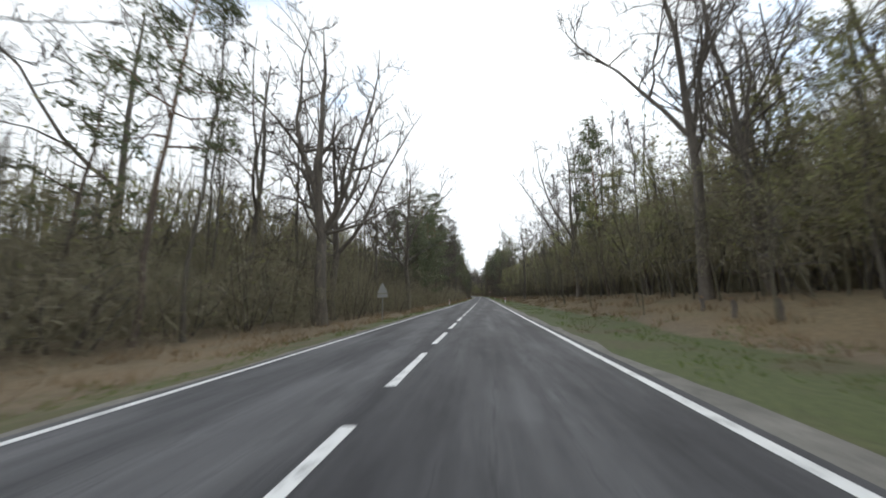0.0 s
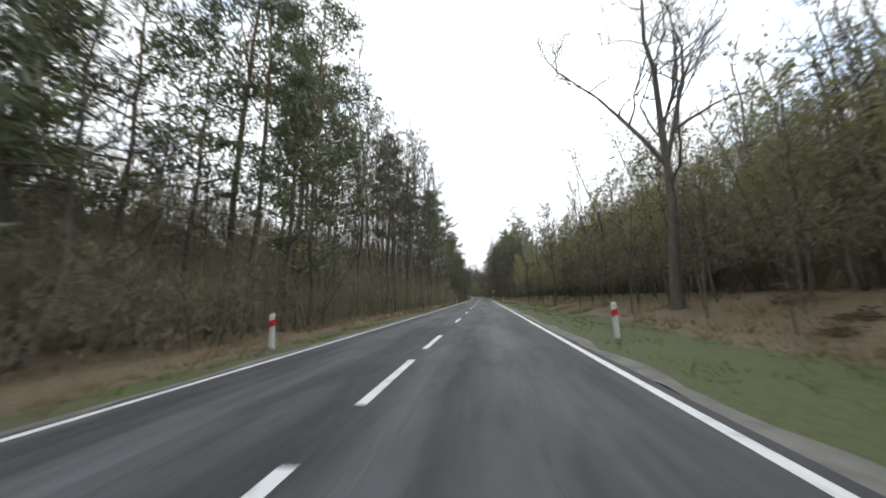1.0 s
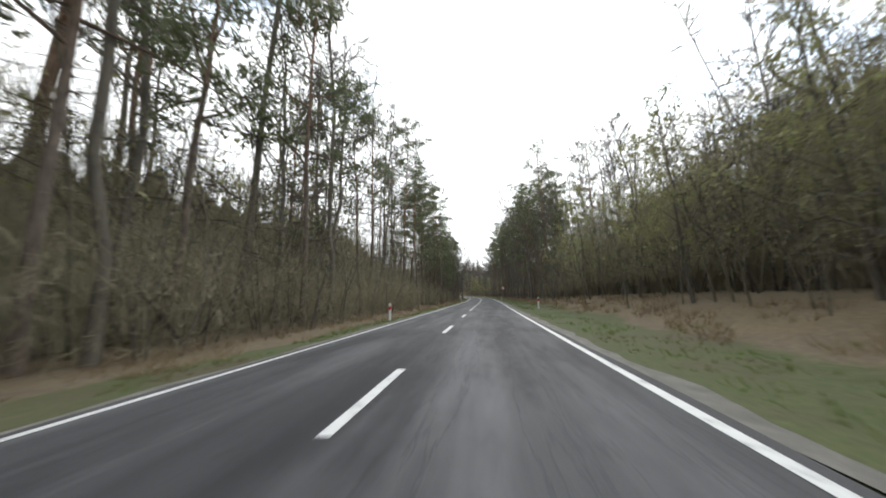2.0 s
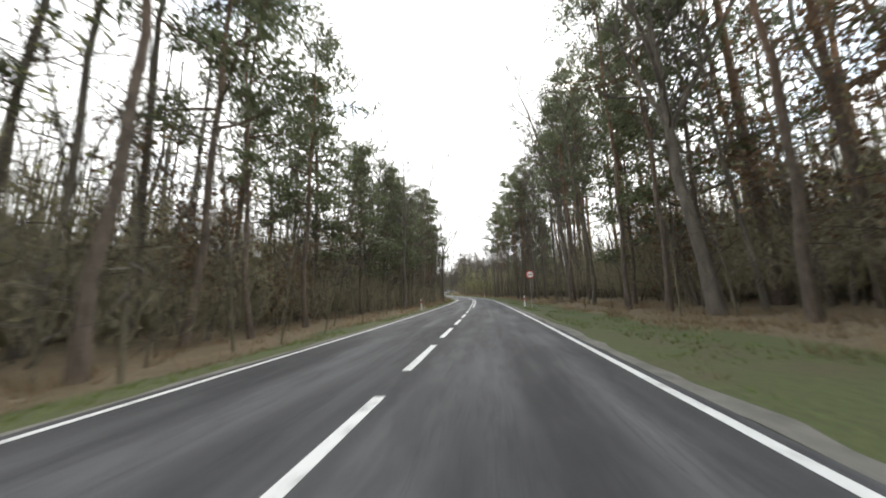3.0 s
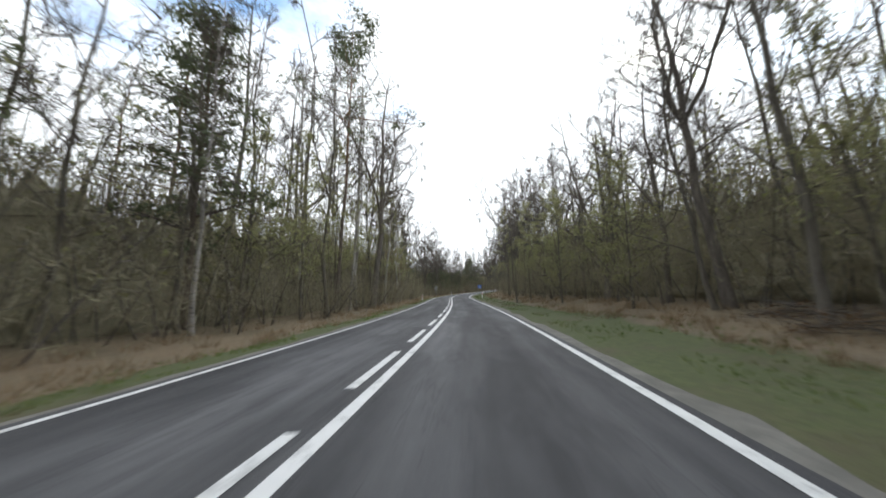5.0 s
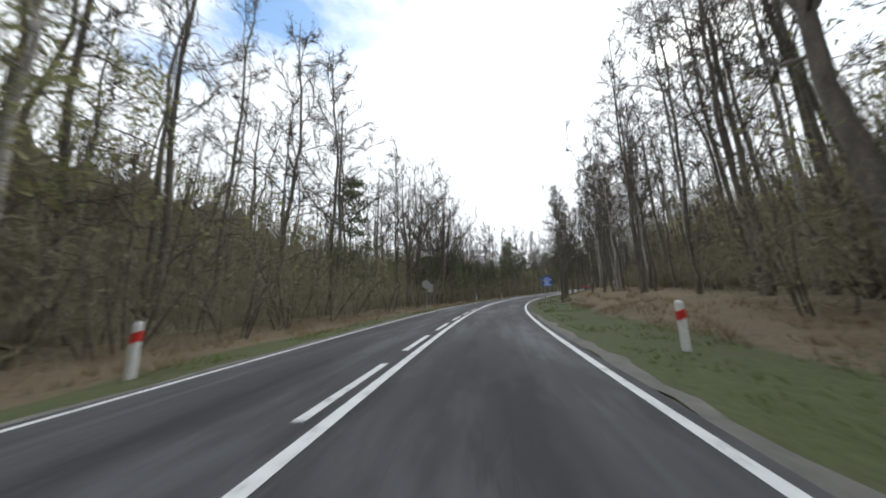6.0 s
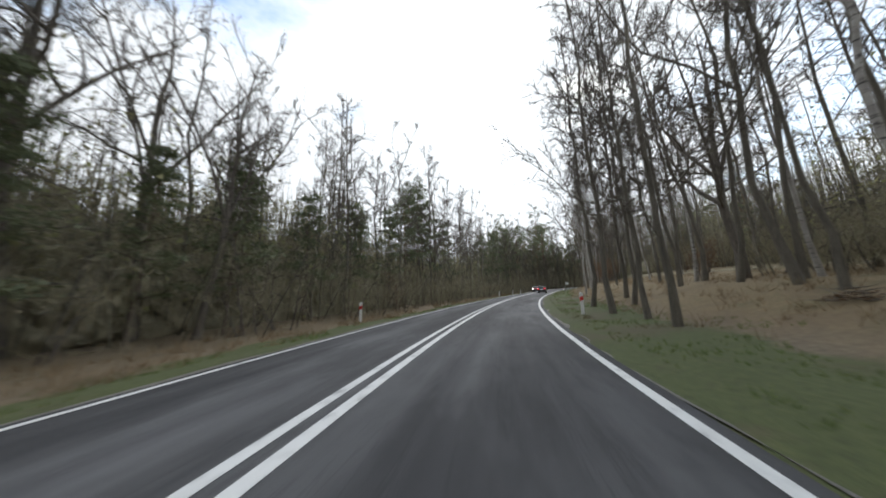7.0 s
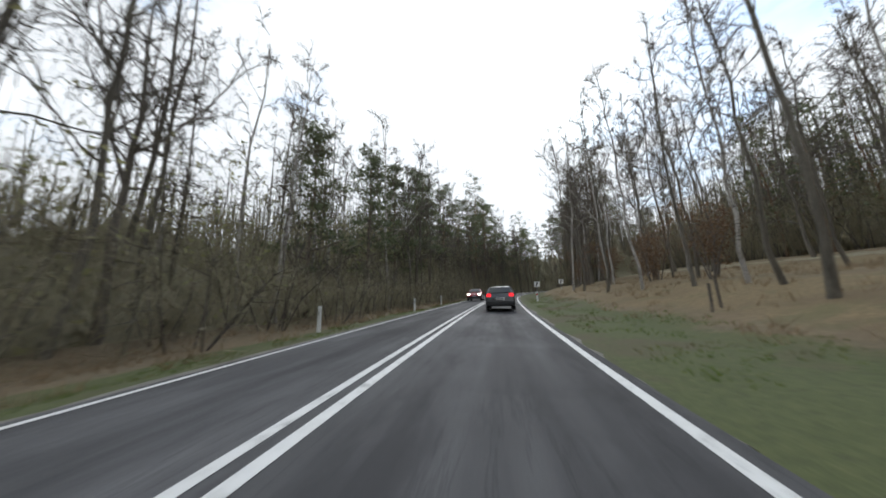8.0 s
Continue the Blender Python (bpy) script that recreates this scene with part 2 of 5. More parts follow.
ASPHALT, GROUND, LINE = asphalt_material(), ground_material(), line_material()
GRAVEL = speckled("shoulder_gravel", (0.11, 0.105, 0.09), (0.27, 0.255, 0.225), 3.0, fine=55, relief=0.9)
BARK = speckled("oak_bark", (0.065, 0.056, 0.046), (0.22, 0.19, 0.157), 1.5, (5, 5, 1), relief=0.8, fine=9)
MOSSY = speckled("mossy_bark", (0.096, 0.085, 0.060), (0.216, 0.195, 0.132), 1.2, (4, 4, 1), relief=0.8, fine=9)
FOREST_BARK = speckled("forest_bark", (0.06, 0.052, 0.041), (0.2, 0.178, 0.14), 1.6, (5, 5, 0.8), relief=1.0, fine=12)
BIRCH, PINE = birch_material(), pine_material()
TWIG = leafy("twigs", [(0.075, 0.062, 0.054), (0.12, 0.101, 0.087), (0.165, 0.145, 0.118)], 0.85, 0.0)
BIRCH_TWIG = leafy("birch_twigs", [(0.075, 0.055, 0.045), (0.15, 0.115, 0.085), (0.17, 0.16, 0.09)], 0.85, 0.0)
NEEDLE = leafy("pine_needles", [(0.095, 0.118, 0.06), (0.15, 0.176, 0.085), (0.215, 0.23, 0.122)], 0.6, 0.2)
SCRUB = leafy("scrub_leaves", [(0.27, 0.232, 0.164), (0.32, 0.285, 0.19), (0.305, 0.293, 0.172), (0.35, 0.298, 0.208)], 0.8, 0.25)
HAZE = leafy("young_leaves", [(0.3, 0.275, 0.15), (0.35, 0.34, 0.17), (0.34, 0.36, 0.15), (0.42, 0.405, 0.19)], 0.8, 0.35)
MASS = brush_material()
DRY_LEAF = leafy("dry_leaves", [(0.14, 0.085, 0.05), (0.22, 0.135, 0.075), (0.28, 0.185, 0.105)], 0.8, 0.3)
GRASS = leafy("grass_blades", [(0.085, 0.15, 0.024), (0.135, 0.2, 0.034), (0.23, 0.24, 0.075)], 0.7, 0.5, (0.17, 0.125, 0.07))
STRAW = leafy("dry_grass", [(0.2, 0.14, 0.082), (0.32, 0.235, 0.14), (0.42, 0.33, 0.21)], 0.85, 0.5)
WHITE_PLASTIC = paint("white_plastic", (0.78, 0.78, 0.76), 0.45, wear=0.3)
RED_FILM = paint("red_reflector", (0.62, 0.035, 0.03), 0.3, 0.3, 0.1)
BLACK_FILM = paint("black_film", (0.02, 0.02, 0.02), 0.5)
BLUE_FILM = paint("blue_sign_film", (0.02, 0.14, 0.55), 0.35, 0.2, 0.08)
WHITE_FILM = paint("white_sign_film", (0.8, 0.8, 0.78), 0.4, 0.1, 0.08)
ZINC = speckled("zinc_steel", (0.26, 0.265, 0.26), (0.42, 0.425, 0.42), 5, rough=0.5, metal=0.5)
SIGN_BACK = speckled("sign_back_grey", (0.3, 0.3, 0.28), (0.42, 0.42, 0.4), 3, rough=0.6)
CAR_DARK = paint("dark_car_paint", (0.018, 0.018, 0.022), 0.25, 0.8, 0.1)
CAR_RED = paint("red_car_paint", (0.3, 0.02, 0.02), 0.25, 0.8, 0.1)
RUBBER = speckled("tyre_rubber", (0.012, 0.012, 0.012), (0.03, 0.03, 0.03), 8)
TRIM = speckled("black_trim", (0.015, 0.015, 0.016), (0.03, 0.03, 0.032), 8, rough=0.6)
ALLOY = speckled("wheel_alloy", (0.35, 0.35, 0.36), (0.55, 0.55, 0.56), 5, rough=0.35, metal=0.9)
CAR_GLASS, _nt, _b = material("dark_car_glass", 0.05)
_b.inputs["Base Color"].default_value = (0.03, 0.035, 0.038, 1)
TAIL = lamp_material("lit_tail_lamp", (0.8, 0.02, 0.03), 1.6)
HEADLAMP = lamp_material("lit_headlamp", (1.0, 0.96, 0.88), 4.0)
PLATE_BAR = paint("plate_bars", (0.08, 0.08, 0.09), 0.5)

# ---------------------------------------------------------------- mesh helpers


def mesh_of(name, verts, faces, mats, mat_ids=None, even=False):
    me = bpy.data.meshes.new(name)
    me.from_pydata([tuple(v) for v in verts], [], faces)
    for m in mats:
        me.materials.append(m)
    if mat_ids is not None:
        me.polygons.foreach_set("material_index", np.asarray(mat_ids, dtype=np.int32))
    if even:
        me.polygons.foreach_set("use_smooth", np.ones(len(me.polygons), dtype=bool))
    me.update()
    return me


def tri_mesh(name, verts, tris, mats, ids=None, even=False):
    """A mesh from arrays of points and triangles, quick for large counts."""
    me = bpy.data.meshes.new(name)
    n = len(tris)
    me.vertices.add(len(verts))
    me.vertices.foreach_set("co", np.asarray(verts, dtype=np.float32).ravel())
    me.loops.add(3 * n)
    me.loops.foreach_set("vertex_index", np.asarray(tris, dtype=np.int32).ravel())
    me.polygons.add(n)
    me.polygons.foreach_set("loop_start", np.arange(0, 3 * n, 3, dtype=np.int32))
    for m in mats:
        me.materials.append(m)
    if ids is not None:
        me.polygons.foreach_set("material_index", np.asarray(ids, dtype=np.int32))
    if even:
        me.polygons.foreach_set("use_smooth", np.ones(n, dtype=bool))
    me.update(calc_edges=True)
    me.validate()
    return me


def child(name, me, parent, label=""):
    ob = new(name, me)
    ob.parent = parent
    return tagged(ob, label)


def part(name, bm, mat, parent, label="", even=False):
    me = bpy.data.meshes.new(name)
    bm.to_mesh(me)
    bm.free()
    me.materials.append(mat)
    if even:
        me.polygons.foreach_set("use_smooth", np.ones(len(me.polygons), dtype=bool))
    return child(name, me, parent, label)


def box_bm(x0, x1, y0, y1, z0, z1, edge=0.0):
    bm = bmesh.new()
    bmesh.ops.create_cube(bm, size=1)
    for v in bm.verts:
        v.co = Vector(((x0 + x1) / 2 + v.co.x * (x1 - x0), (y0 + y1) / 2 + v.co.y * (y1 - y0), (z0 + z1) / 2 + v.co.z * (z1 - z0)))
    if edge:
        bmesh.ops.bevel(bm, geom=bm.edges[:], offset=edge, segments=2, affect="EDGES")
    return bm


def rod_bm(r, z0, z1, sides=12, axis="Z", at_=(0, 0, 0)):
    bm = bmesh.new()
    bmesh.ops.create_cone(bm, cap_ends=True, segments=sides, radius1=r, radius2=r, depth=z1 - z0)
    bmesh.ops.translate(bm, verts=bm.verts, vec=(0, 0, (z0 + z1) / 2))
    if axis == "X":
        bmesh.ops.rotate(bm, verts=bm.verts, matrix=Matrix.Rotation(math.pi / 2, 3, "Y"))
    if axis == "Y":
        bmesh.ops.rotate(bm, verts=bm.verts, matrix=Matrix.Rotation(-math.pi / 2, 3, "X"))
    bmesh.ops.translate(bm, verts=bm.verts, vec=at_)
    return bm


def plate_bm(outline, y0, y1, edge=0.0):
    """An upright plate: an outline in x and z, from y0 to y1."""
    bm = bmesh.new()
    f = bm.faces.new([bm.verts.new((x, y0, z)) for x, z in outline])
    r = bmesh.ops.extrude_face_region(bm, geom=[f])
    bmesh.ops.translate(bm, verts=[v for v in r["geom"] if isinstance(v, bmesh.types.BMVert)], vec=(0, y1 - y0, 0))
    bmesh.ops.recalc_face_normals(bm, faces=bm.faces)
    if edge:
        bmesh.ops.bevel(bm, geom=bm.edges[:], offset=edge, segments=1, affect="EDGES")
    return bm


def ring_points(r, n=32, cz=0.0):
    return [(r * math.cos(2 * math.pi * i / n), cz + r * math.sin(2 * math.pi * i / n)) for i in range(n)]


def stand(s, lat, up=None, turn=0.0, lean=0.0, size=1.0):
    """Pose of a thing on the ground that faces back along the road."""
    p = at(s, lat, ground_up(s, lat) if up is None else up)
    return (Matrix.Translation(p) @ pose(0, 0, 0, 0, lean, -math.degrees(heading(s)) + turn)
            @ Matrix.Diagonal((size, size, size, 1)))


# ---------------------------------------------------------------- ground
def wave(s, lat):
    return (noise.noise((s * 0.11, lat * 0.16, 3.1)) * 0.6 + noise.noise((s * 0.43, lat * 0.5, 8.2)) * 0.25)


BANK_R = ([-60, 100, 125, 190, 250, 275, 300, 330, 640], [1.0, 0.9, 0.45, 0.35, 0.7, 1.0, 1.1, 1.2, 1.2])
FIELD_R = ([-60, 240, 275, 310, 360, 420, 640], [0.6, 0.5, 0.9, 1.5, 2.3, 1.2, 0.6])


def ground_up(s, lat):
    """Height of the ground over the road's middle."""
    if -WL - 0.25 < lat < WR + 0.25:
        return -0.035 + (FALL_L * lat if lat < 0 else -FALL_R * lat)
    d = (-WL - 0.25 - lat) if lat < 0 else (lat - WR - 0.25)
    z = (-0.035 - FALL_L * (WL + 0.25) if lat < 0 else -0.035 - FALL_R * (WR + 0.25))
    w = wave(s, lat) * min(1.0, d / 3)
    if lat < 0:
        return z - 0.10 * float(smooth(0.2, 1.6, d)) + 0.25 * float(smooth(2.5, 8, d)) + 0.22 * w
    z += 0.03 * float(smooth(0.3, 1.5, d)) + float(np.interp(s, *BANK_R)) * float(smooth(1.9, 7.5, d)) + float(np.interp(s, *FIELD_R)) * float(smooth(5, 26, d))
    return z + 0.2 * w


def ground_many(s, lat):
    """ground_up() for arrays of places beside the road."""
    s, lat = np.asarray(s, dtype=float), np.asarray(lat, dtype=float)
    left = lat < 0
    d = np.maximum(np.where(left, -WL - 0.25 - lat, lat - WR - 0.25), 0.0)
    w = np.array([wave(a, b) for a, b in zip(s, lat)]) * np.minimum(1.0, d / 3)
    bank, field = np.interp(s, *BANK_R), np.interp(s, *FIELD_R)
    low = -0.035 - FALL_L * (WL + 0.25) - 0.10 * smooth(0.2, 1.6, d) + 0.25 * smooth(2.5, 8, d) + 0.22 * w
    high = -0.035 - FALL_R * (WR + 0.25) + 0.03 * smooth(0.3, 1.5, d) + bank * smooth(1.9, 7.5, d) + field * smooth(5, 26, d) + 0.2 * w
    return np.where(left, low, high)


LATS = [-170, -110, -75, -52, -38, -28, -22, -17.5, -14.5, -12, -10.4, -9, -8, -7.2, -6.5, -5.9, -5.3, -4.8, -4.35, -3.95, -3.6, -3.3, -3.0,
        -1.5, 0, 1.5, 3.2, 3.5, 3.85, 4.2, 4.6, 5.0, 5.4, 5.9, 6.4, 7, 7.6, 8.3, 9, 10, 11, 12.5, 14.5, 17, 20, 24, 29, 36, 46, 62, 85, 120, 170]


def build_ground():
    ss = list(np.arange(-58, 120, 1.6)) + list(np.arange(120, 440, 1.6)) + list(np.arange(440, 640, 10))
    verts, cover, straw = [], [], []
    for s in ss:
        for lat in LATS:
            # the inner side of the bends is held short of the bend's centre
            q = float(np.clip(lat, np.interp(s, [60, 150, 300, 640], [-170, -70, -70, -170]), np.interp(s, [0, 160, 640], [170, 46, 46])))
            p = at(s, q, ground_up(s, lat))
            verts.append((p.x, p.y, p.z - (0.04 * max(0, abs(lat) - 40))))
            j = noise.noise((s * 0.2, lat * 0.3, 0)) * 0.9
            edge = float(np.interp(s, [0, 60, 130, 250, 300, 340], [5.7, 6.0, 6.4, 5.8, 6.2, 6.6]))
            if lat > 0:
                cover.append(1 - float(smooth(edge - 0.8, edge + 1.0, lat + j)))
            else:
                cover.append((1 - float(smooth(4.2, 5.4, -lat + j))) * float(np.interp(s, [0, 60, 170, 215, 260, 330], [0.55, 0.7, 0.75, 1, 0.7, 1])))
            straw.append(float(smooth(6.0, 7.4, lat + j)) * float(np.interp(s, [0, 60, 110, 240, 262, 300, 420, 440], [0.65, 0.5, 0.4, 0.4, 0.7, 1, 1, 0])) if lat > 0
                         else float(smooth(4.4, 5.4, -lat + j)) * 0.25)
    n = len(LATS)
    faces = [(i * n + k, i * n + k + 1, (i + 1) * n + k + 1, (i + 1) * n + k) for i in range(len(ss) - 1) for k in range(n - 1)]
    # the wide land round it runs on to the horizon, a little lower
    xs = [-6000, -2500] + list(range(-1200, 1201, 40)) + [2500, 6000]
    ys = [-6000, -2500] + list(range(-900, 1601, 40)) + [3200, 6000]
    b, w = len(verts), len(xs)
    for y in ys:
        for x in xs:
            i = int(np.argmin((RX - x) ** 2 + (RY - y) ** 2))
            verts.append((x, y, float(RZ[i]) - 3.2))
            cover.append(0.3), straw.append(0.1)
    faces += [(b + i * w + k, b + i * w + k + 1, b + (i + 1) * w + k + 1, b + (i + 1) * w + k) for i in range(len(ys) - 1) for k in range(w - 1)]
    me = mesh_of("ground", verts, faces, [GROUND], even=True)
    for key, vals in (("cover", cover), ("straw", straw)):
        a = me.attributes.new(key, "FLOAT", "POINT")
        a.data.foreach_set("value", np.asarray(vals, dtype=np.float32))
    return tagged(new("ground", me), "forest floor of grass verge, dry leaves and straw", "ground", kind="structure")


build_ground()


def strip(name, s0, s1, lat0, lat1, up, mat, step=2.0, uv=False, thick=0.0, ragged=0.0, narrow=1e9):
    """A ribbon along the road between two offsets, following the cross fall."""
    n = max(2, int((s1 - s0) / step) + 1)
    cols = [lat0] + [c for c in (-1.8, -0.9, 0, 0.9, 1.9) if lat0 < c < lat1] + [lat1]
    verts, uvs = [], []
    for i in range(n):
        s = s0 + (s1 - s0) * i / (n - 1)
        for k, c in enumerate(cols):
            if k and s > narrow:
                c -= 0.28 * float(smooth(narrow, narrow + 15, s))
            if ragged and k in (0, len(cols) - 1):
                c += ragged * (noise.noise((s * 0.8, k * 9.0, 1.7)) + 0.6 * noise.noise((s * 3.1, k * 5.0, 4.7)))
            fall = FALL_L * c if c < 0 else -FALL_R * c
            dip = 0.035 * noise.noise((s * 0.35, c * 2.0, 6.4)) if mat is GRAVEL and k else 0.0
            verts.append(at(s, c, fall + up + dip))
            uvs.append((c, s))
    w = len(cols)
    faces = [(i * w + k, i * w + k + 1, (i + 1) * w + k + 1, (i + 1) * w + k) for i in range(n - 1) for k in range(w - 1)]
    if thick:
        b = len(verts)
        for i in range(n):
            for k in (0, w - 1):
                v = verts[i * w + k]
                verts.append(Vector((v.x, v.y, v.z - thick)))
        for i in range(n - 1):
            faces.append((i * w, (i + 1) * w, b + 2 * i + 2, b + 2 * i))
            faces.append((i * w + w - 1, b + 2 * i + 1, b + 2 * i + 3, (i + 1) * w + w - 1))
    me = mesh_of(name, verts, faces, [mat])
    if uv:
        layer = me.uv_layers.new(name="along")
        idx = np.empty(len(me.loops), dtype=np.int32)
        me.loops.foreach_get("vertex_index", idx)
        while len(uvs) < len(verts):
            uvs.append(uvs[-1])
        layer.data.foreach_set("uv", np.asarray(uvs, dtype=np.float32)[idx].ravel())
    return me


road = tagged(new("road", strip("road", -58, 620, -WL - 0.22, WR + 0.22, 0.0, ASPHALT, 1.5, True, 0.08, 0.05)),
              "worn dark grey asphalt two-lane road with patches", "road", kind="structure")
tagged(new("shoulder_right", strip("shoulder_right", -58, 480, WR + 0.18, WR + 0.56, -0.012, GRAVEL, 0.5, ragged=0.22, narrow=240)),
       "pale crumbling gravel shoulder beside the asphalt", "shoulder", kind="structure")
tagged(new("shoulder_left", strip("shoulder_left", -58, 480, -WL - 0.42, -WL - 0.18, -0.012, GRAVEL, 0.5, ragged=0.16)),
       "narrow pale gravel shoulder beside the asphalt", "shoulder", kind="structure")
child("edge_line", strip("edge_line", -58, 480, WR - 0.06, WR + 0.07, 0.006, LINE, 1.0, ragged=0.012), road, "worn white painted edge line")
child("edge_line", strip("edge_line", -58, 480, -WL - 0.06, -WL + 0.05, 0.006, LINE, 1.0, ragged=0.012), road, "worn white painted edge line")
SOLID_FROM, DOUBLE_FROM = 139.3, 255.3
child("solid_line", strip("solid_line", SOLID_FROM, 480, 0.06, 0.18, 0.006, LINE, 1.0), road, "solid white centre line")
child("solid_line", strip("solid_line", DOUBLE_FROM, 480, -0.19, -0.07, 0.006, LINE, 1.0), road, "solid white centre line")
DASH, STEP = 1.95, 2.94


def dashes(first, last, step, lat):
    s = first
    while s < last:
        child("lane_dash", strip("lane_dash", s, s + DASH, lat - 0.06, lat + 0.06, 0.006, LINE, 0.5, ragged=0.01), road)
        s += step


dashes(3.3 - 12 * 2.957, 45.5, 2.957, -0.06)
dashes(50.6, 98, 5.9, -0.06)
dashes(100.3, 137.0, STEP, -0.05)
dashes(139.3, DOUBLE_FROM - 2.0, STEP, -0.13)

# ---------------------------------------------------------------- trees


def frame_of(d):
    a = np.array((0.0, 0.0, 1.0)) if abs(d[2]) < 0.9 else np.array((1.0, 0.0, 0.0))
    u = np.cross(d, a)
    u /= np.linalg.norm(u) + 1e-9
    return u, np.cross(d, u)


class Sheaf:
    """Gathers tubes and leaves as triangles."""

    def __init__(self):
        self.v, self.t, self.n = [], [], 0

    def tube(self, pts, rad, k):
        pts = np.asarray(pts, dtype=float)
        d = np.gradient(pts, axis=0)
        d /= np.linalg.norm(d, axis=1)[:, None] + 1e-9
        u, w = frame_of(d[0])
        ang = np.arange(k) * 2 * math.pi / k
        ring = np.cos(ang)[:, None] * u + np.sin(ang)[:, None] * w
        r = np.asarray(rad)[:, None, None]
        v = (pts[:, None, :] + r * ring[None]).reshape(-1, 3)
        m = len(pts)
        i, j = np.meshgrid(np.arange(m - 1), np.arange(k), indexing="ij")
        a, b = (i * k + j).ravel(), (i * k + (j + 1) % k).ravel()
        c, e = b + k, a + k
        self.v.append(v)
        self.t.append(np.concatenate([np.stack([a, b, c], 1), np.stack([a, c, e], 1)]) + self.n)
        self.n += len(v)

    def spikes(self, base, tip, width):
        """Thin three-sided twigs from base to tip, many at once."""
        base, tip = np.asarray(base), np.asarray(tip)
        d = tip - base
        d = d / (np.linalg.norm(d, axis=1)[:, None] + 1e-9)
        u = np.cross(d, np.array((0.31, 0.83, 0.46)))
        u /= np.linalg.norm(u, axis=1)[:, None] + 1e-9
        w = np.cross(d, u)
        wd = np.asarray(width).reshape(-1, 1) * np.ones((len(base), 1))
        v = np.stack([base + u * wd, base - 0.5 * u * wd + 0.87 * w * wd, base - 0.5 * u * wd - 0.87 * w * wd, tip], 1).reshape(-1, 3)
        o = np.arange(len(base))[:, None] * 4
        t = np.concatenate([o + np.array([[0, 1, 3]]), o + np.array([[1, 2, 3]]), o + np.array([[2, 0, 3]])])
        self.v.append(v)
        self.t.append(t + self.n)
        self.n += len(v)

    def slivers(self, base, tip, width):
        """The finest twigs and blades: one slender triangle each."""
        base, tip = np.asarray(base), np.asarray(tip)
        d = tip - base
        u = np.cross(d, np.sin(base[:, [1, 2, 0]] * 37.0 + 1.0))
        u /= np.linalg.norm(u, axis=1)[:, None] + 1e-9
        wd = np.asarray(width).reshape(-1, 1) * np.ones((len(base), 1))
        v = np.stack([base + u * wd, base - u * wd, tip], 1).reshape(-1, 3)
        self.v.append(v)
        self.t.append(np.arange(len(v)).reshape(-1, 3) + self.n)
        self.n += len(v)

    def leaves(self, rng, pos, size, slim=0.6, up=0.0):
        """Small three-cornered leaves, each turned its own way; up: how far they reach upwards."""
        pos = np.asarray(pos)
        n = len(pos)
        a = rng.normal(size=(n, 3)) + np.array((0, 0, up))
        a /= np.linalg.norm(a, axis=1)[:, None]
        b = np.cross(a, rng.normal(size=(n, 3)))
        b /= np.linalg.norm(b, axis=1)[:, None] + 1e-9
        z = (size * rng.uniform(0.6, 1.4, n))[:, None]
        v = np.stack([pos - a * z * 0.5 - b * z * slim * 0.5, pos - a * z * 0.5 + b * z * slim * 0.5, pos + a * z * 0.6], 1).reshape(-1, 3)
        self.v.append(v)
        self.t.append(np.arange(3 * n).reshape(-1, 3) + self.n)
        self.n += 3 * n

    def arrays(self):
        return np.concatenate(self.v), np.concatenate(self.t)


def unit(v):
    return v / (np.linalg.norm(v) + 1e-9)


def bough(rng, start, d, length, rise, bend, n=6):
    """A crooked limb: points from start along d, bending up or down on its way."""
    pts, p, d = [start], start.copy(), unit(d)
    for _ in range(n - 1):
        d = unit(d + np.array((0, 0, rise)) / n + rng.normal(size=3) * bend)
        p = p + d * length / (n - 1)
        pts.append(p.copy())
    return np.array(pts)


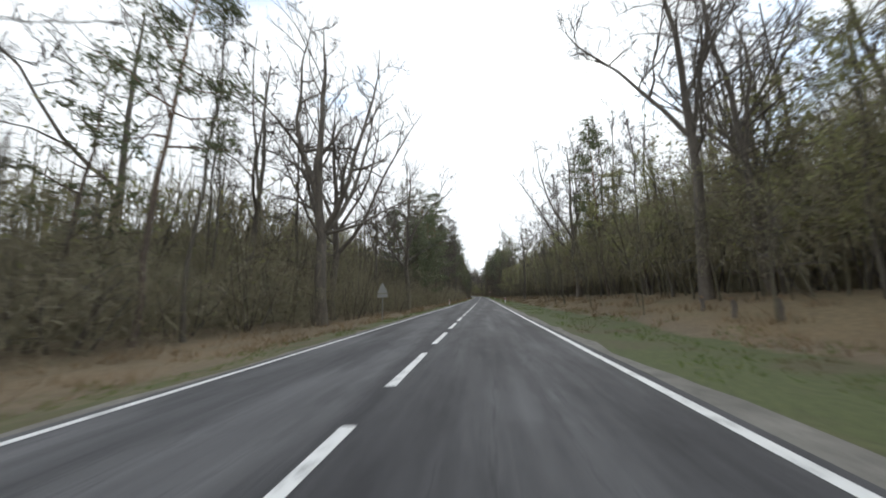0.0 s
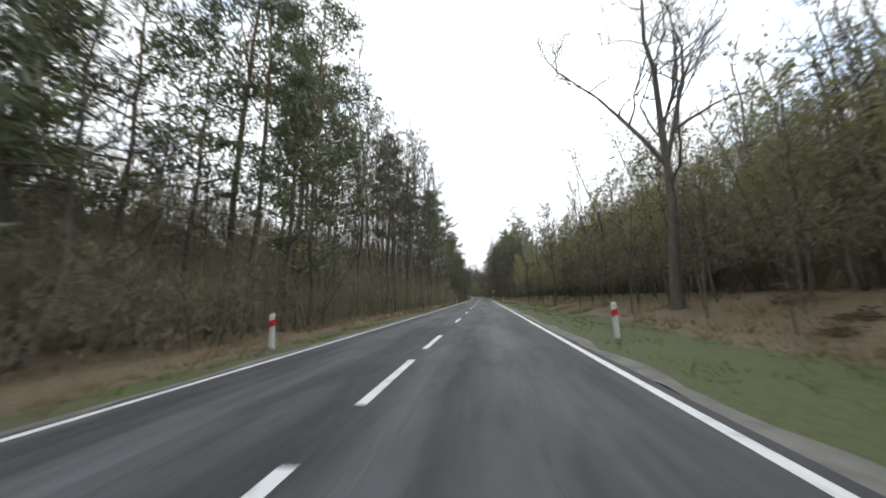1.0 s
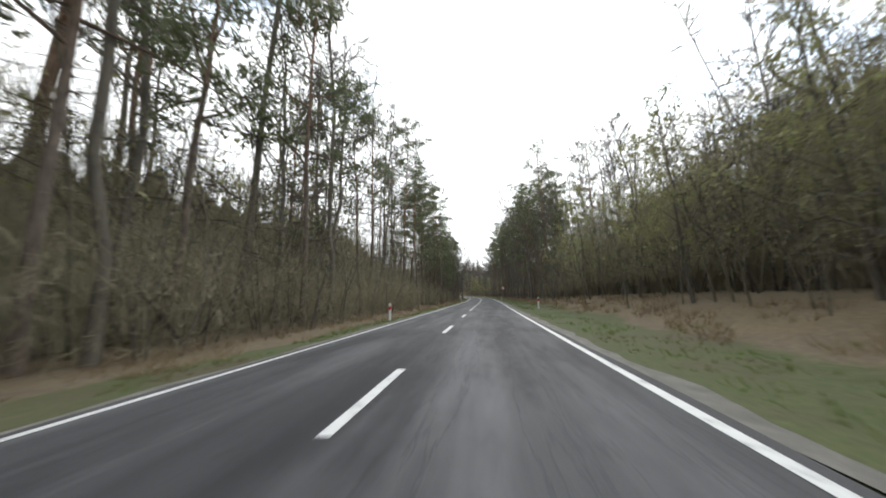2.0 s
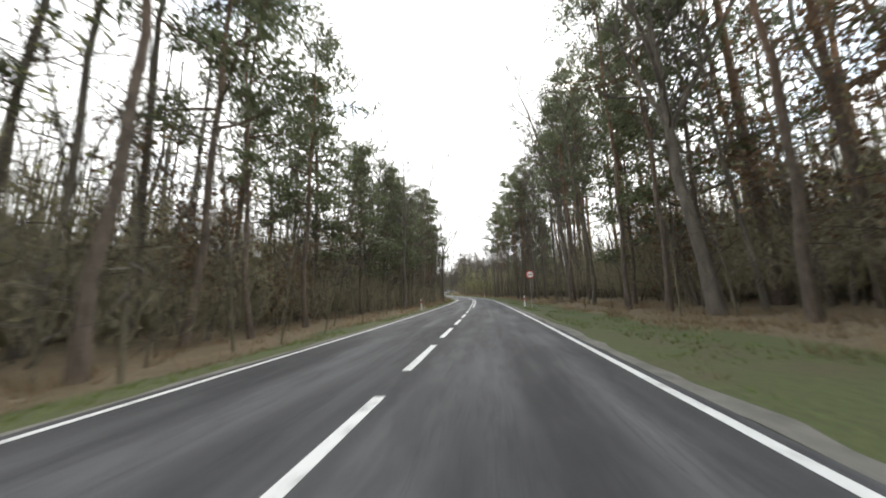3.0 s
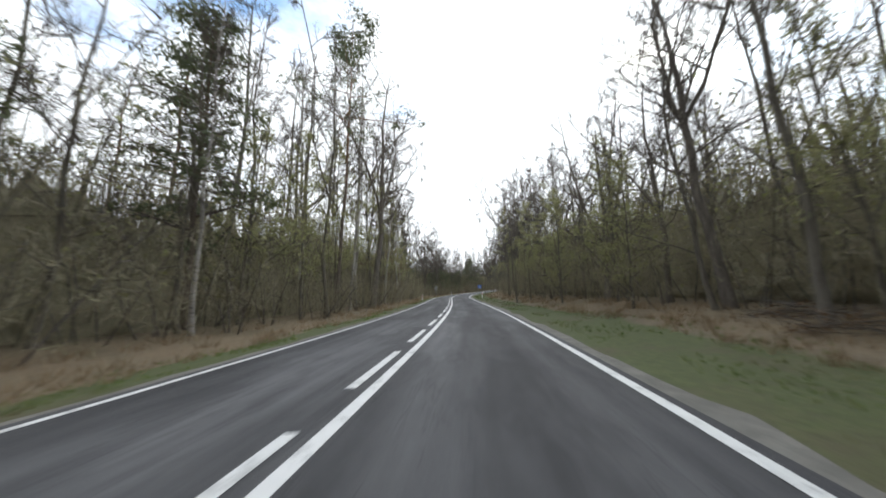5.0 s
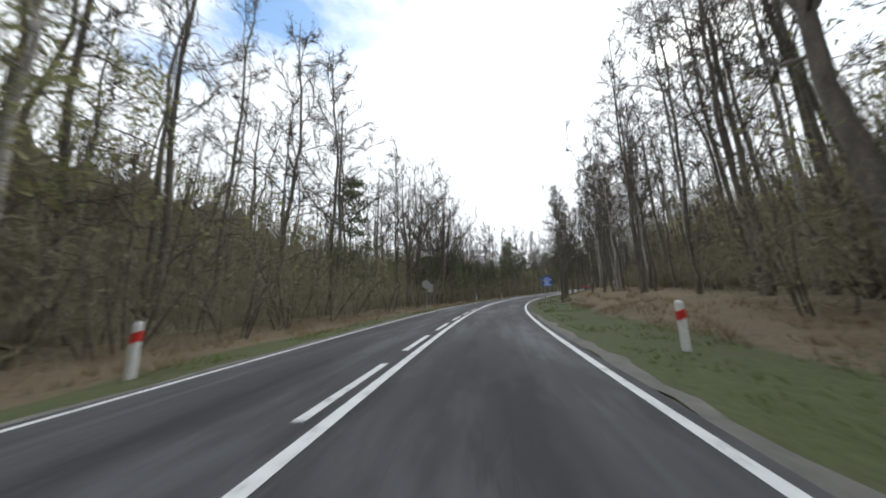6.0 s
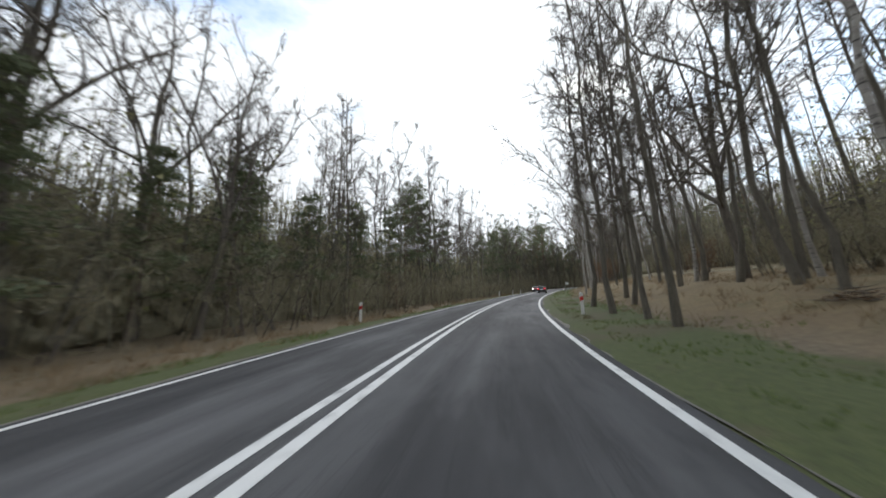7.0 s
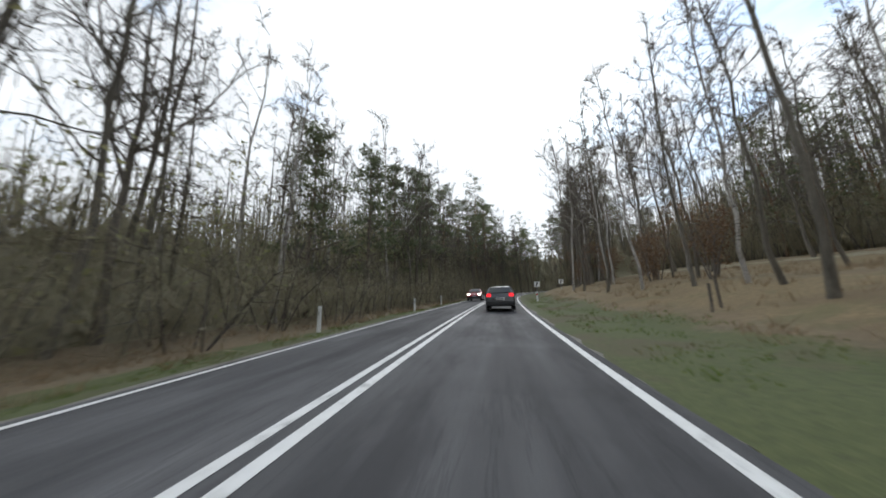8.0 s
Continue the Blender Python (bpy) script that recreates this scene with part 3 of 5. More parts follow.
def broadleaf(seed, tall, clear, limbs, reach, twig=0.011, upright=0.7, trunk_r=0.16, fork=False, haze=5, droop=0.15, buds=0, far=False):
    """A bare broad-leaved tree: trunk with limbs, crown of branches and fine twigs; arrays of both."""
    rng = np.random.default_rng(seed)
    wood, crown = Sheaf(), Sheaf()
    m = 12
    bend = np.cumsum(rng.normal(size=(m, 2)) * 0.012 * tall / 2, axis=0)
    tr = np.zeros((m, 3))
    tr[:, 2] = np.linspace(0, tall * 0.94, m)
    tr[:, :2] = bend - bend[0]
    rad = trunk_r * (1 - np.linspace(0, 1, m)) ** 0.8 + 0.015
    rad[0] *= 1.3
    if far:
        wood.tube(tr[::2], rad[::2], 5)
    else:
        wood.tube(tr, rad, 7)
    leaders = [(tr, clear)]
    turn0 = rng.uniform(0, 6.3)
    for q in range(int(fork)):
        i = int(m * clear) + 1 + q % 2
        a = turn0 + q * 6.3 / max(1, int(fork)) + rng.uniform(-0.4, 0.4)
        d = np.array((math.cos(a), math.sin(a), rng.uniform(1.2, 2.0)))
        f = bough(rng, tr[i], d, tall * (0.92 - clear) * rng.uniform(0.75, 1.0), 0.5, 0.15, 8)
        wood.tube(f, np.linspace(rad[i] * 0.66, 0.015, 8), 6)
        leaders.append((f, 0.15))
    base, tip, wid = [], [], []
    for line, low in leaders:
        count = limbs if line is tr else limbs // 2 if fork < 2 else limbs * 2 // 3
        for q in range(count):
            fr = low + (0.97 - low) * (q + rng.uniform(0, 0.9)) / count
            x = fr * (len(line) - 1)
            i = min(int(x), len(line) - 2)
            p = line[i] + (line[i + 1] - line[i]) * (x - i)
            az = q * 2.4 + rng.uniform(-0.6, 0.6)
            up = upright + 0.5 * fr + rng.uniform(-0.2, 0.25)
            d = np.array((math.cos(az), math.sin(az), up))
            ln = reach * tall * (1.1 - 0.75 * fr) * (1.0 if line is tr else 0.62) * rng.uniform(0.7, 1.2)
            b = bough(rng, p, d, ln, 0.45 - droop, 0.2, 7)
            r0 = max(0.024, trunk_r * 0.42 * (1.08 - fr))
            if far:
                wood.tube(b[[0, 2, 4, 6]], (r0, r0 * 0.75, r0 * 0.5, 0.018), 3)
            else:
                wood.tube(b, np.linspace(r0, 0.015, 7), 4)
            for k2 in range(5 if far else 7):
                j = (0.22 + 0.78 * (k2 + rng.uniform(0, 0.9)) / 7) * 6
                i2 = min(int(j), 5)
                p2 = b[i2] + (b[i2 + 1] - b[i2]) * (j - i2)
                d2 = unit(b[i2 + 1] - b[i2]) + rng.normal(size=3) * 0.6 + np.array((0, 0, 0.3 - droop))
                l2 = ln * rng.uniform(0.2, 0.48) * (1.15 - 0.4 * j / 6)
                c = bough(rng, p2, d2, l2, 0.35 - droop, 0.28, 4)
                if far:
                    base += [c[0], c[1]]
                    tip += [c[2], c[3]]
                    wid += [twig * 1.2, twig]
                else:
                    crown.tube(c, np.linspace(max(0.015, r0 * 0.4), 0.008, 4), 3)
                for _ in range(haze):
                    k = rng.uniform(0.1, 1.0) * 3
                    i3 = min(int(k), 2)
                    p3 = c[i3] + (c[i3 + 1] - c[i3]) * (k - i3)
                    d3 = unit(unit(c[i3 + 1] - c[i3]) + rng.normal(size=3) * 0.65 + np.array((0, 0, 0.25 - 1.5 * droop)))
                    l3 = min(1.3, ln * rng.uniform(0.09, 0.24))
                    base.append(p3), tip.append(p3 + d3 * l3), wid.append(twig * 0.8)
                    for _ in range(3):
                        p4 = p3 + d3 * l3 * rng.uniform(0.25, 0.9)
                        d4 = unit(d3 + rng.normal(size=3) * 0.75)
                        base.append(p4), tip.append(p4 + d4 * l3 * 0.6), wid.append(twig * 0.6)
    crown.slivers(base, tip, wid)
    if buds:
        pos = np.asarray(tip)[rng.integers(0, len(tip), buds)] + rng.normal(size=(buds, 3)) * 0.08
        crown.leaves(rng, pos, 0.06 if buds < 1000 else 0.13)
    return wood.arrays(), crown.arrays()


def pine(seed, tall, clear, trunk_r=0.15, tufts=36, thin=1.0):
    """A Scots pine: a long bare trunk with dead stubs and a high, clumped crown."""
    rng = np.random.default_rng(seed)
    wood, crown = Sheaf(), Sheaf()
    m = 12
    tr = np.zeros((m, 3))
    tr[:, 2] = np.linspace(0, tall, m)
    tr[:, :2] = np.cumsum(rng.normal(size=(m, 2)) * 0.01 * tall / 2, axis=0)
    tr[0, :2] = 0
    rad = trunk_r * (1 - 0.85 * np.linspace(0, 1, m) ** 1.3)
    rad[0] *= 1.35
    wood.tube(tr, rad, 8)
    b0, t0 = [], []
    for _ in range(9):
        fr = rng.uniform(0.5 * clear, clear)
        p = np.array((np.interp(fr * tall, tr[:, 2], tr[:, 0]), np.interp(fr * tall, tr[:, 2], tr[:, 1]), fr * tall))
        a = rng.uniform(0, 6.3)
        b0.append(p), t0.append(p + np.array((math.cos(a), math.sin(a), rng.uniform(-0.3, 0.3))) * rng.uniform(0.4, 1.4))
    wood.spikes(b0, t0, 0.022)
    n = 20
    for q in range(n):
        fr = clear + (0.99 - clear) * (q + rng.uniform(0, 0.8)) / n
        rel = (fr - clear) / (1 - clear)
        z = fr * tall
        p = np.array((np.interp(z, tr[:, 2], tr[:, 0]), np.interp(z, tr[:, 2], tr[:, 1]), z))
        a = q * 2.39 + rng.uniform(-0.5, 0.5)
        ln = tall * 0.19 * (1.15 - 0.8 * rel) * (0.5 + 0.5 * min(1, rel * 4 + 0.35)) * rng.uniform(0.6, 1.3)
        b = bough(rng, p, np.array((math.cos(a), math.sin(a), 0.05 + 0.7 * rel)), ln, 0.5, 0.17, 5)
        wood.tube(b, np.linspace(0.05 * (1.2 - rel), 0.012, 5), 4)
        # flat pads of needles that lie along the outer half of the bough
        for c in range(4):
            k = (0.42 + 0.58 * (c + rng.uniform(0, 0.9)) / 4) * 4
            i = min(int(k), 3)
            p2 = b[i] + (b[i + 1] - b[i]) * (k - i) + rng.normal(size=3) * ln * 0.1
            w = int(tufts * rng.uniform(0.6, 1.3))
            d = rng.normal(size=(w, 3))
            d[:, 2] = d[:, 2] * 0.5 + 0.2
            o = p2 + d * np.array((0.36, 0.36, 0.2)) * thin * rng.uniform(0.65, 1.25)
            crown.leaves(rng, o, 0.27, 0.3, 0.5)
    return wood.arrays(), crown.arrays()


def scrub(seed, tall, wide, count, stems=5, size=0.42):
    """A thicket bush: stems, twigs and small brown-green leaves; arrays."""
    rng = np.random.default_rng(seed)
    wood, leaf = Sheaf(), Sheaf()
    tips, base, tip = [], [], []
    for q in range(stems):
        a = rng.uniform(0, 6.3)
        b = bough(rng, np.array((math.cos(a), math.sin(a), 0)) * wide * 0.3 * rng.uniform(0, 1), np.array((math.cos(a) * 0.5, math.sin(a) * 0.5, 1.6)),
                  tall * rng.uniform(0.7, 1.1), 0.1, 0.14, 4)
        wood.tube(b, np.linspace(0.03, 0.007, 4), 3)
        for _ in range(7):
            k = rng.uniform(0.2, 1) * 3
            i = min(int(k), 2)
            p = b[i] + (b[i + 1] - b[i]) * (k - i)
            d = unit(unit(b[i + 1] - b[i]) + rng.normal(size=3) * 0.7)
            l = rng.uniform(0.3, 0.9)
            base.append(p), tip.append(p + d * l)
    wood.slivers(base, tip, 0.014)
    c = np.concatenate([np.asarray(tip), np.asarray(base)])
    pos = c[rng.integers(0, len(c), count)] + rng.normal(size=(count, 3)) * np.array((0.3, 0.3, 0.3)) * wide * 0.55
    pos[:, 2] = np.abs(pos[:, 2])
    low = rng.integers(0, count, count // 4)
    pos[low, 2] = rng.uniform(0.02, tall * 0.45, len(low))
    leaf.leaves(rng, pos, size, 0.05, 1.0)
    return wood.arrays(), leaf.arrays()


KINDS = {
    "oak": [broadleaf(11, 16.5, 0.2, 11, 0.36, 0.013, 0.5, 0.25, 5, 4, 0.1, 200), broadleaf(12, 15.5, 0.2, 11, 0.38, 0.013, 0.45, 0.22, 4, 4, 0.1, 200),
            broadleaf(13, 19, 0.28, 12, 0.33, 0.013, 0.6, 0.19, 3, 4, 0.1, 200)],
    "slim": [broadleaf(21, 17, 0.3, 14, 0.2, 0.013, 1.1, 0.075, False, 7, 0.15, 220), broadleaf(22, 19, 0.34, 14, 0.19, 0.013, 1.2, 0.08, False, 7, 0.15, 220),
             broadleaf(23, 15.5, 0.25, 12, 0.22, 0.013, 1.0, 0.07, True, 6, 0.15, 220), broadleaf(24, 20.5, 0.4, 13, 0.18, 0.013, 1.2, 0.085, False, 7, 0.15, 220),
             broadleaf(25, 15, 0.2, 20, 0.25, 0.013, 0.9, 0.08, False, 7, 0.1, 500), broadleaf(26, 13.5, 0.16, 20, 0.26, 0.013, 0.85, 0.075, False, 7, 0.1, 500)],
    "birch": [broadleaf(31, 17, 0.28, 15, 0.21, 0.013, 0.9, 0.07, False, 8, 0.3, 420), broadleaf(32, 15, 0.25, 14, 0.24, 0.013, 0.9, 0.062, True, 6, 0.3, 420),
              broadleaf(33, 18, 0.32, 15, 0.2, 0.013, 1.0, 0.074, False, 8, 0.3, 420)],
    "pine": [pine(41, 19.5, 0.5, 0.115, 46), pine(42, 18, 0.42, 0.11, 46), pine(43, 21, 0.55, 0.118, 46), pine(44, 16, 0.36, 0.105, 46), pine(45, 11.5, 0.22, 0.1, 44), pine(46, 9.5, 0.2, 0.09, 40)],
}
KINDS["budding"] = [broadleaf(27, 11, 0.1, 18, 0.27, 0.012, 0.8, 0.06, False, 6, 0.1, 1700), broadleaf(28, 9, 0.06, 17, 0.3, 0.012, 0.8, 0.05, 1, 5, 0.1, 1700),
                    broadleaf(29, 14, 0.14, 19, 0.24, 0.012, 0.9, 0.07, False, 6, 0.1, 1900)]
TALL = {"budding": (11, 9, 14), "oak": (16.5, 15.5, 19), "slim": (17, 19, 15.5, 20.5, 15, 13.5), "birch": (17, 15, 18), "pine": (19.5, 18, 21, 16, 11.5, 9.5)}
LOOKS = {
    "budding": ("budding_tree", FOREST_BARK, HAZE, "young broad-leaved tree in a haze of first olive leaves", "tree"),
    "oak": ("bare_oak_tree", BARK, TWIG, "bare grey-brown oak with crooked spreading limbs beside the road", "tree"),
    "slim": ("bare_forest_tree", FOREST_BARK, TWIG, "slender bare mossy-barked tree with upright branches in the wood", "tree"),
    "birch": ("birch_tree", BIRCH, BIRCH_TWIG, "pale-barked birch with fine drooping twigs and first buds", "tree"),
    "pine": ("pine_tree", PINE, NEEDLE, "tall pine with reddish bare trunk and dark green clumped crown", "tree"),
}
_first = {}
_tree_rng = np.random.default_rng(77)


def plant(kind, s, lat, size=1.0, var=None, lean=None):
    """One tree that stands by itself, with trunk and crown."""
    if var is None:
        var = int(_tree_rng.integers(0, len(KINDS[kind])))
    turn = float(_tree_rng.uniform(0, 360))
    tilt = float(_tree_rng.normal() * 2.0) if lean is None else lean
    m = (Matrix.Translation(at(s, lat, ground_up(s, lat) - 0.06)) @ pose(0, 0, 0, tilt, float(_tree_rng.normal() * 1.5), turn)
         @ Matrix.Diagonal((size, size, size * float(_tree_rng.uniform(0.94, 1.06)), 1)))
    name, bark, leaf, label, cat = LOOKS[kind]
    key = (kind, var)
    if key not in _first:
        tree = tagged(new(name), label, cat, "roadside " + cat + "s of kind " + kind)
        wood, crown = KINDS[kind][var]
        child("trunk", tri_mesh("trunk", *wood, [bark], even=True), tree)
        child("crown", tri_mesh("crown", *crown, [leaf]), tree)
        _first[key] = tree
        tree.matrix_basis = m
        return tree
    src = _first[key]
    keep = src.matrix_basis.copy()
    src.matrix_basis = Matrix.Identity(4)
    t = copy_thing(src, m)
    src.matrix_basis = keep
    return t


class Heap:
    """Many plants joined into one mesh."""

    def __init__(self):
        self.v, self.t, self.ids, self.n = [], [], [], 0

    def put(self, arrays, ids, p, turn, size):
        c, s = math.cos(turn), math.sin(turn)
        rot = np.array(((c, -s, 0), (s, c, 0), (0, 0, 1.0)))
        for (v, t), i in zip(arrays, ids):
            self.v.append((v @ rot.T * size + np.asarray(p)).astype(np.float32))
            self.t.append(t + self.n)
            self.ids.append(np.full(len(t), i))
            self.n += len(v)

    def make(self, name, mats, label, category):
        me = tri_mesh(name, np.concatenate(self.v), np.concatenate(self.t), mats, np.concatenate(self.ids))
        return tagged(new(name, me), label, category, kind="stuff")


# the wood, stretch by stretch: from s, kinds with weights, thicket height, thicket's front, trees' front, height of the dim growth within
LEFT = [(-30, dict(slim=5, oak=2, pine=1.5), 3.2, 8.0, 7.4, 5.2), (10, dict(pine=0.6, slim=4, oak=1), 4.0, 7.2, 6.6, 6.5), (22, dict(pine=3.5, slim=3.5, oak=0.8), 4.2, 6.8, 6.4, 7.5),
        (62, dict(slim=5, pine=3.5, birch=1), 4.2, 6.6, 6.2, 8.0), (105, dict(pine=4, slim=4, birch=1), 3.6, 7.0, 6.4, 7.5), (180, dict(slim=4, pine=2.5, birch=1.5), 3.8, 7.2, 6.6, 7.0),
        (215, dict(slim=3, birch=3, oak=1), 3.8, 7.0, 6.8, 6.5), (250, dict(slim=4, oak=3, pine=0.4), 3.0, 7.0, 7.4, 4.6), (263, dict(slim=4, oak=3), 4.0, 7.0, 7.2, 7.0), (284, dict(slim=6, oak=0.3, birch=0.6), 3.8, 6.5, 6.8, 6.0),
        (322, dict(slim=6, birch=1.5), 3.2, 6.3, 6.6, 6.5), (345, dict(pine=3, slim=3), 4.8, 6.0, 6.2, 10.0), (480, {}, 0, 0, 0, 0)]
RIGHT = [(-30, dict(slim=6, oak=1.2, pine=0.5), 6.0, 9.4, 9.8, 7.4), (50, dict(slim=6, birch=0.6), 6.6, 9.2, 10.6, 7.8), (112, dict(pine=3.2, slim=2.4, oak=0.4), 3.4, 9.6, 7.8, 6.5),
         (185, dict(slim=4, oak=0.6, pine=0.5), 3.6, 9.4, 7.6, 6.0), (205, dict(slim=5, oak=2), 4.0, 8.4, 8.6, 6.5), (245, dict(slim=6, birch=3), 2.6, 13.0, 9.4, 6.5), (270, dict(slim=6, birch=3), 2.6, 13.5, 9.8, 6.5),
         (292, dict(birch=3, slim=5), 6.0, 24, 11.0, 8.5), (372, dict(pine=4, slim=4), 4.5, 9.0, 9.0, 10.0), (480, {}, 0, 0, 0, 0)]


def canopy(side, s):
    """Height of the treetops along the road, in metres."""
    if side < 0:
        return float(np.interp(s, [-30, 16, 22, 38, 46, 54, 62, 90, 115, 129, 146, 157, 170, 182, 206, 213, 225, 237, 262, 270, 276, 288, 297, 308, 318, 326, 334, 344, 400],
                               [17, 17, 15, 13, 16, 19, 24, 26, 23, 18.5, 18, 20, 21, 16, 16, 23, 26, 20, 18, 19, 13, 14.5, 17.5, 18.5, 16, 14.5, 17, 21, 28]))
    return float(np.interp(s, [-30, 11, 20, 30, 45, 53, 60, 75, 86, 100, 116, 140, 160, 177, 189, 198, 205, 214, 222, 235, 247, 268, 280, 300, 315, 325, 340, 350, 400],
                           [16, 14, 18, 17, 16, 15, 12, 11, 12, 14, 19, 25, 28, 26, 22, 17, 14, 13, 15, 19, 20, 17, 20, 20, 18, 14, 18, 23, 27]))


def lift(side, s):
    """Height over the ground at which the thicket's twigs begin: on the bank its stems stand free."""
    if side < 0:
        return float(np.interp(s, [112, 120, 175, 190], [0, 0.35, 0.35, 0]))
    return float(np.interp(s, [-30, 100, 118, 195, 205, 250], [1.1, 1.1, 0.8, 0.8, 0.3, 0.3]))


def stretch(side, s):
    table = LEFT if side < 0 else RIGHT
    row = table[0]
    for r in table[:-1]:
        if s >= r[0]:
            row = r
    return row


def pick(rng, weights):
    names = list(weights)
    w = np.array([weights[k] for k in names], dtype=float)
    return names[int(rng.choice(len(names), p=w / w.sum()))]


# trees that stand out by themselves: along, aside, height, shape
def stand_out(kind, rows):
    for s, lat, tall, var in rows:
        plant(kind, s, lat, tall / TALL[kind][var], var, 0.0)


# the first straight, left side
stand_out("oak", ((13.4, -6.8, 18, 0), (16.2, -7.8, 15.5, 1), (28.8, -6.6, 17, 1), (74.0, -8.0, 20, 2)))
stand_out("pine", ((6.4, -7.8, 12, 1), (33.0, -9.4, 12, 4), (37.5, -7.6, 11.5, 4), (41.0, -8.6, 13, 4), (47.5, -9.2, 13.5, 3), (49.5, -8.0, 17, 3),
                   (52.7, -7.6, 20, 1), (56.0, -8.8, 18, 3), (66.0, -8.6, 17, 3), (69.5, -9.4, 18, 1), (79.0, -7.8, 16.5, 3), (82.0, -6.8, 17, 3), (85.0, -8.0, 18, 3), (90.0, -7.0, 19, 3)))
stand_out("slim", ((43.5, -7.6, 13, 2), (63.5, -7.6, 20, 1), (65.0, -7.0, 21, 3), (72.0, -7.4, 24, 3), (75.5, -7.6, 24, 1)))
# the first straight, right side
stand_out("oak", ((12.2, 9.3, 18, 2), (28.0, 9.6, 15, 1), (50.6, 7.9, 16.5, 2)))
stand_out("slim", ((65.2, 7.0, 9, 2), (66.7, 7.4, 9.5, 0), (69.3, 6.8, 9, 1), (73.3, 6.0, 5.0, 5)))
stand_out("budding", ((4.0, 10.4, 7.5, 1), (7.5, 9.6, 7, 0), (11.0, 10.8, 8, 1), (15.0, 9.8, 8, 0), (19.0, 10.6, 8.5, 1), (23.0, 9.6, 8, 0), (27.0, 10.4, 8.5, 1), (31.5, 9.6, 8, 1),
                      (36.0, 10.2, 8.5, 0), (40.5, 9.4, 8, 1), (44.5, 10.2, 7.5, 1), (48.0, 9.6, 7, 0), (52.5, 9.2, 7, 1), (56.0, 10.0, 8, 1), (59.5, 9.2, 7.5, 0), (63.0, 9.8, 8, 1)))
stand_out("budding", ((66.0, 9.0, 7.5, 1), (69.5, 9.8, 8, 0), (73.0, 8.8, 7.5, 1), (77.0, 9.6, 8, 1), (81.0, 8.8, 8, 0), (85.5, 9.4, 8.5, 1), (90.0, 8.6, 8.5, 0), (95.0, 9.2, 9, 1), (101.0, 8.6, 9, 0), (107.0, 9.2, 10, 1)))
# the tall pine wood, both sides
stand_out("pine", ((120.5, 11.6, 13, 4), (125.5, 12.2, 16, 3), (131.0, 10.6, 15, 4), (135.0, 9.4, 12, 5), (141.5, 12.5, 22, 2), (143.7, 8.8, 20, 0), (147.0, 11.8, 22, 1), (152.0, 10.6, 20, 1),
                   (162.9, 7.3, 21, 2), (164.3, 7.0, 22, 0), (162.9, 8.4, 20, 2), (165.2, 10.2, 22, 2), (168.6, 9.4, 22, 0), (171.4, 8.3, 23, 2), (175.0, 9.8, 22, 0), (179.7, 7.0, 22, 2),
                   (182.1, 6.4, 20, 0), (181.5, 7.4, 20, 2), (181.6, 8.4, 20, 0), (183.8, 9.2, 20, 2)))
stand_out("pine", ((168.0, 12.5, 13, 4), (172.0, 14.0, 13, 4), (176.0, 16.0, 13, 4), (180.0, 13.5, 11, 5), (186.0, 15.0, 14, 4), (190.0, 13.0, 10, 5)))
stand_out("slim", ((122.5, 9.0, 15, 0), (127.5, 9.6, 16, 2)))
stand_out("pine", ((118.5, -8.0, 17, 3), (121.0, -5.6, 19, 1), (124.0, -7.2, 17, 3), (127.0, -8.6, 18, 1), (132.0, -8.4, 14, 4), (138.0, -7.6, 12, 4), (143.0, -8.2, 13, 4), (146.0, -7.4, 11, 4), (147.5, -7.0, 11, 3), (149.5, -8.8, 14, 4),
                   (160.9, -7.9, 18, 1), (162.6, -6.8, 18, 3), (163.4, -6.4, 17, 3), (166.0, -9.4, 18, 3), (170.0, -10.0, 19, 1), (174.0, -9.5, 18, 3), (178.0, -10.5, 19, 3)))
stand_out("pine", ((181.0, -8.8, 15, 3), (184.5, -9.2, 13, 4), (189.0, -9.8, 13, 3), (192.0, -8.4, 12, 4), (197.0, -9.0, 12, 4), (204.5, -8.8, 13, 4)))
stand_out("oak", ((141.9, -5.8, 15, 2), (150.5, -7.0, 15, 1), (165.5, -5.0, 17, 2), (183.0, -6.2, 14, 1), (187.2, -7.8, 14.5, 2)))
stand_out("birch", ((164.4, -9.6, 15, 0), (203.6, -7.6, 15, 0), (212.2, -8.9, 16, 1)))
# where the road bends to the left
stand_out("oak", ((185.6, 6.6, 18, 2), (204.6, 9.0, 15, 2), (212.5, 9.4, 13, 0)))
stand_out("slim", ((221.5, 6.0, 12, 2),))
stand_out("budding", ((198.0, 8.4, 6.5, 1), (201.5, 9.2, 7.5, 0), (207.5, 7.8, 7, 1), (210.5, 8.8, 8.5, 0), (214.5, 7.4, 8, 1), (218.0, 8.6, 9, 0), (223.0, 7.6, 9.5, 2), (228.0, 8.4, 11, 2), (234.0, 7.8, 12, 2)))
stand_out("budding", ((206.5, -8.4, 9, 1), (209.5, -7.4, 10, 0), (214.5, -7.8, 13, 2), (218.0, -8.8, 15, 2), (222.0, -7.6, 14, 0), (227.0, -8.4, 15, 2), (232.0, -7.6, 14, 2), (238.0, -8.2, 14, 0)))
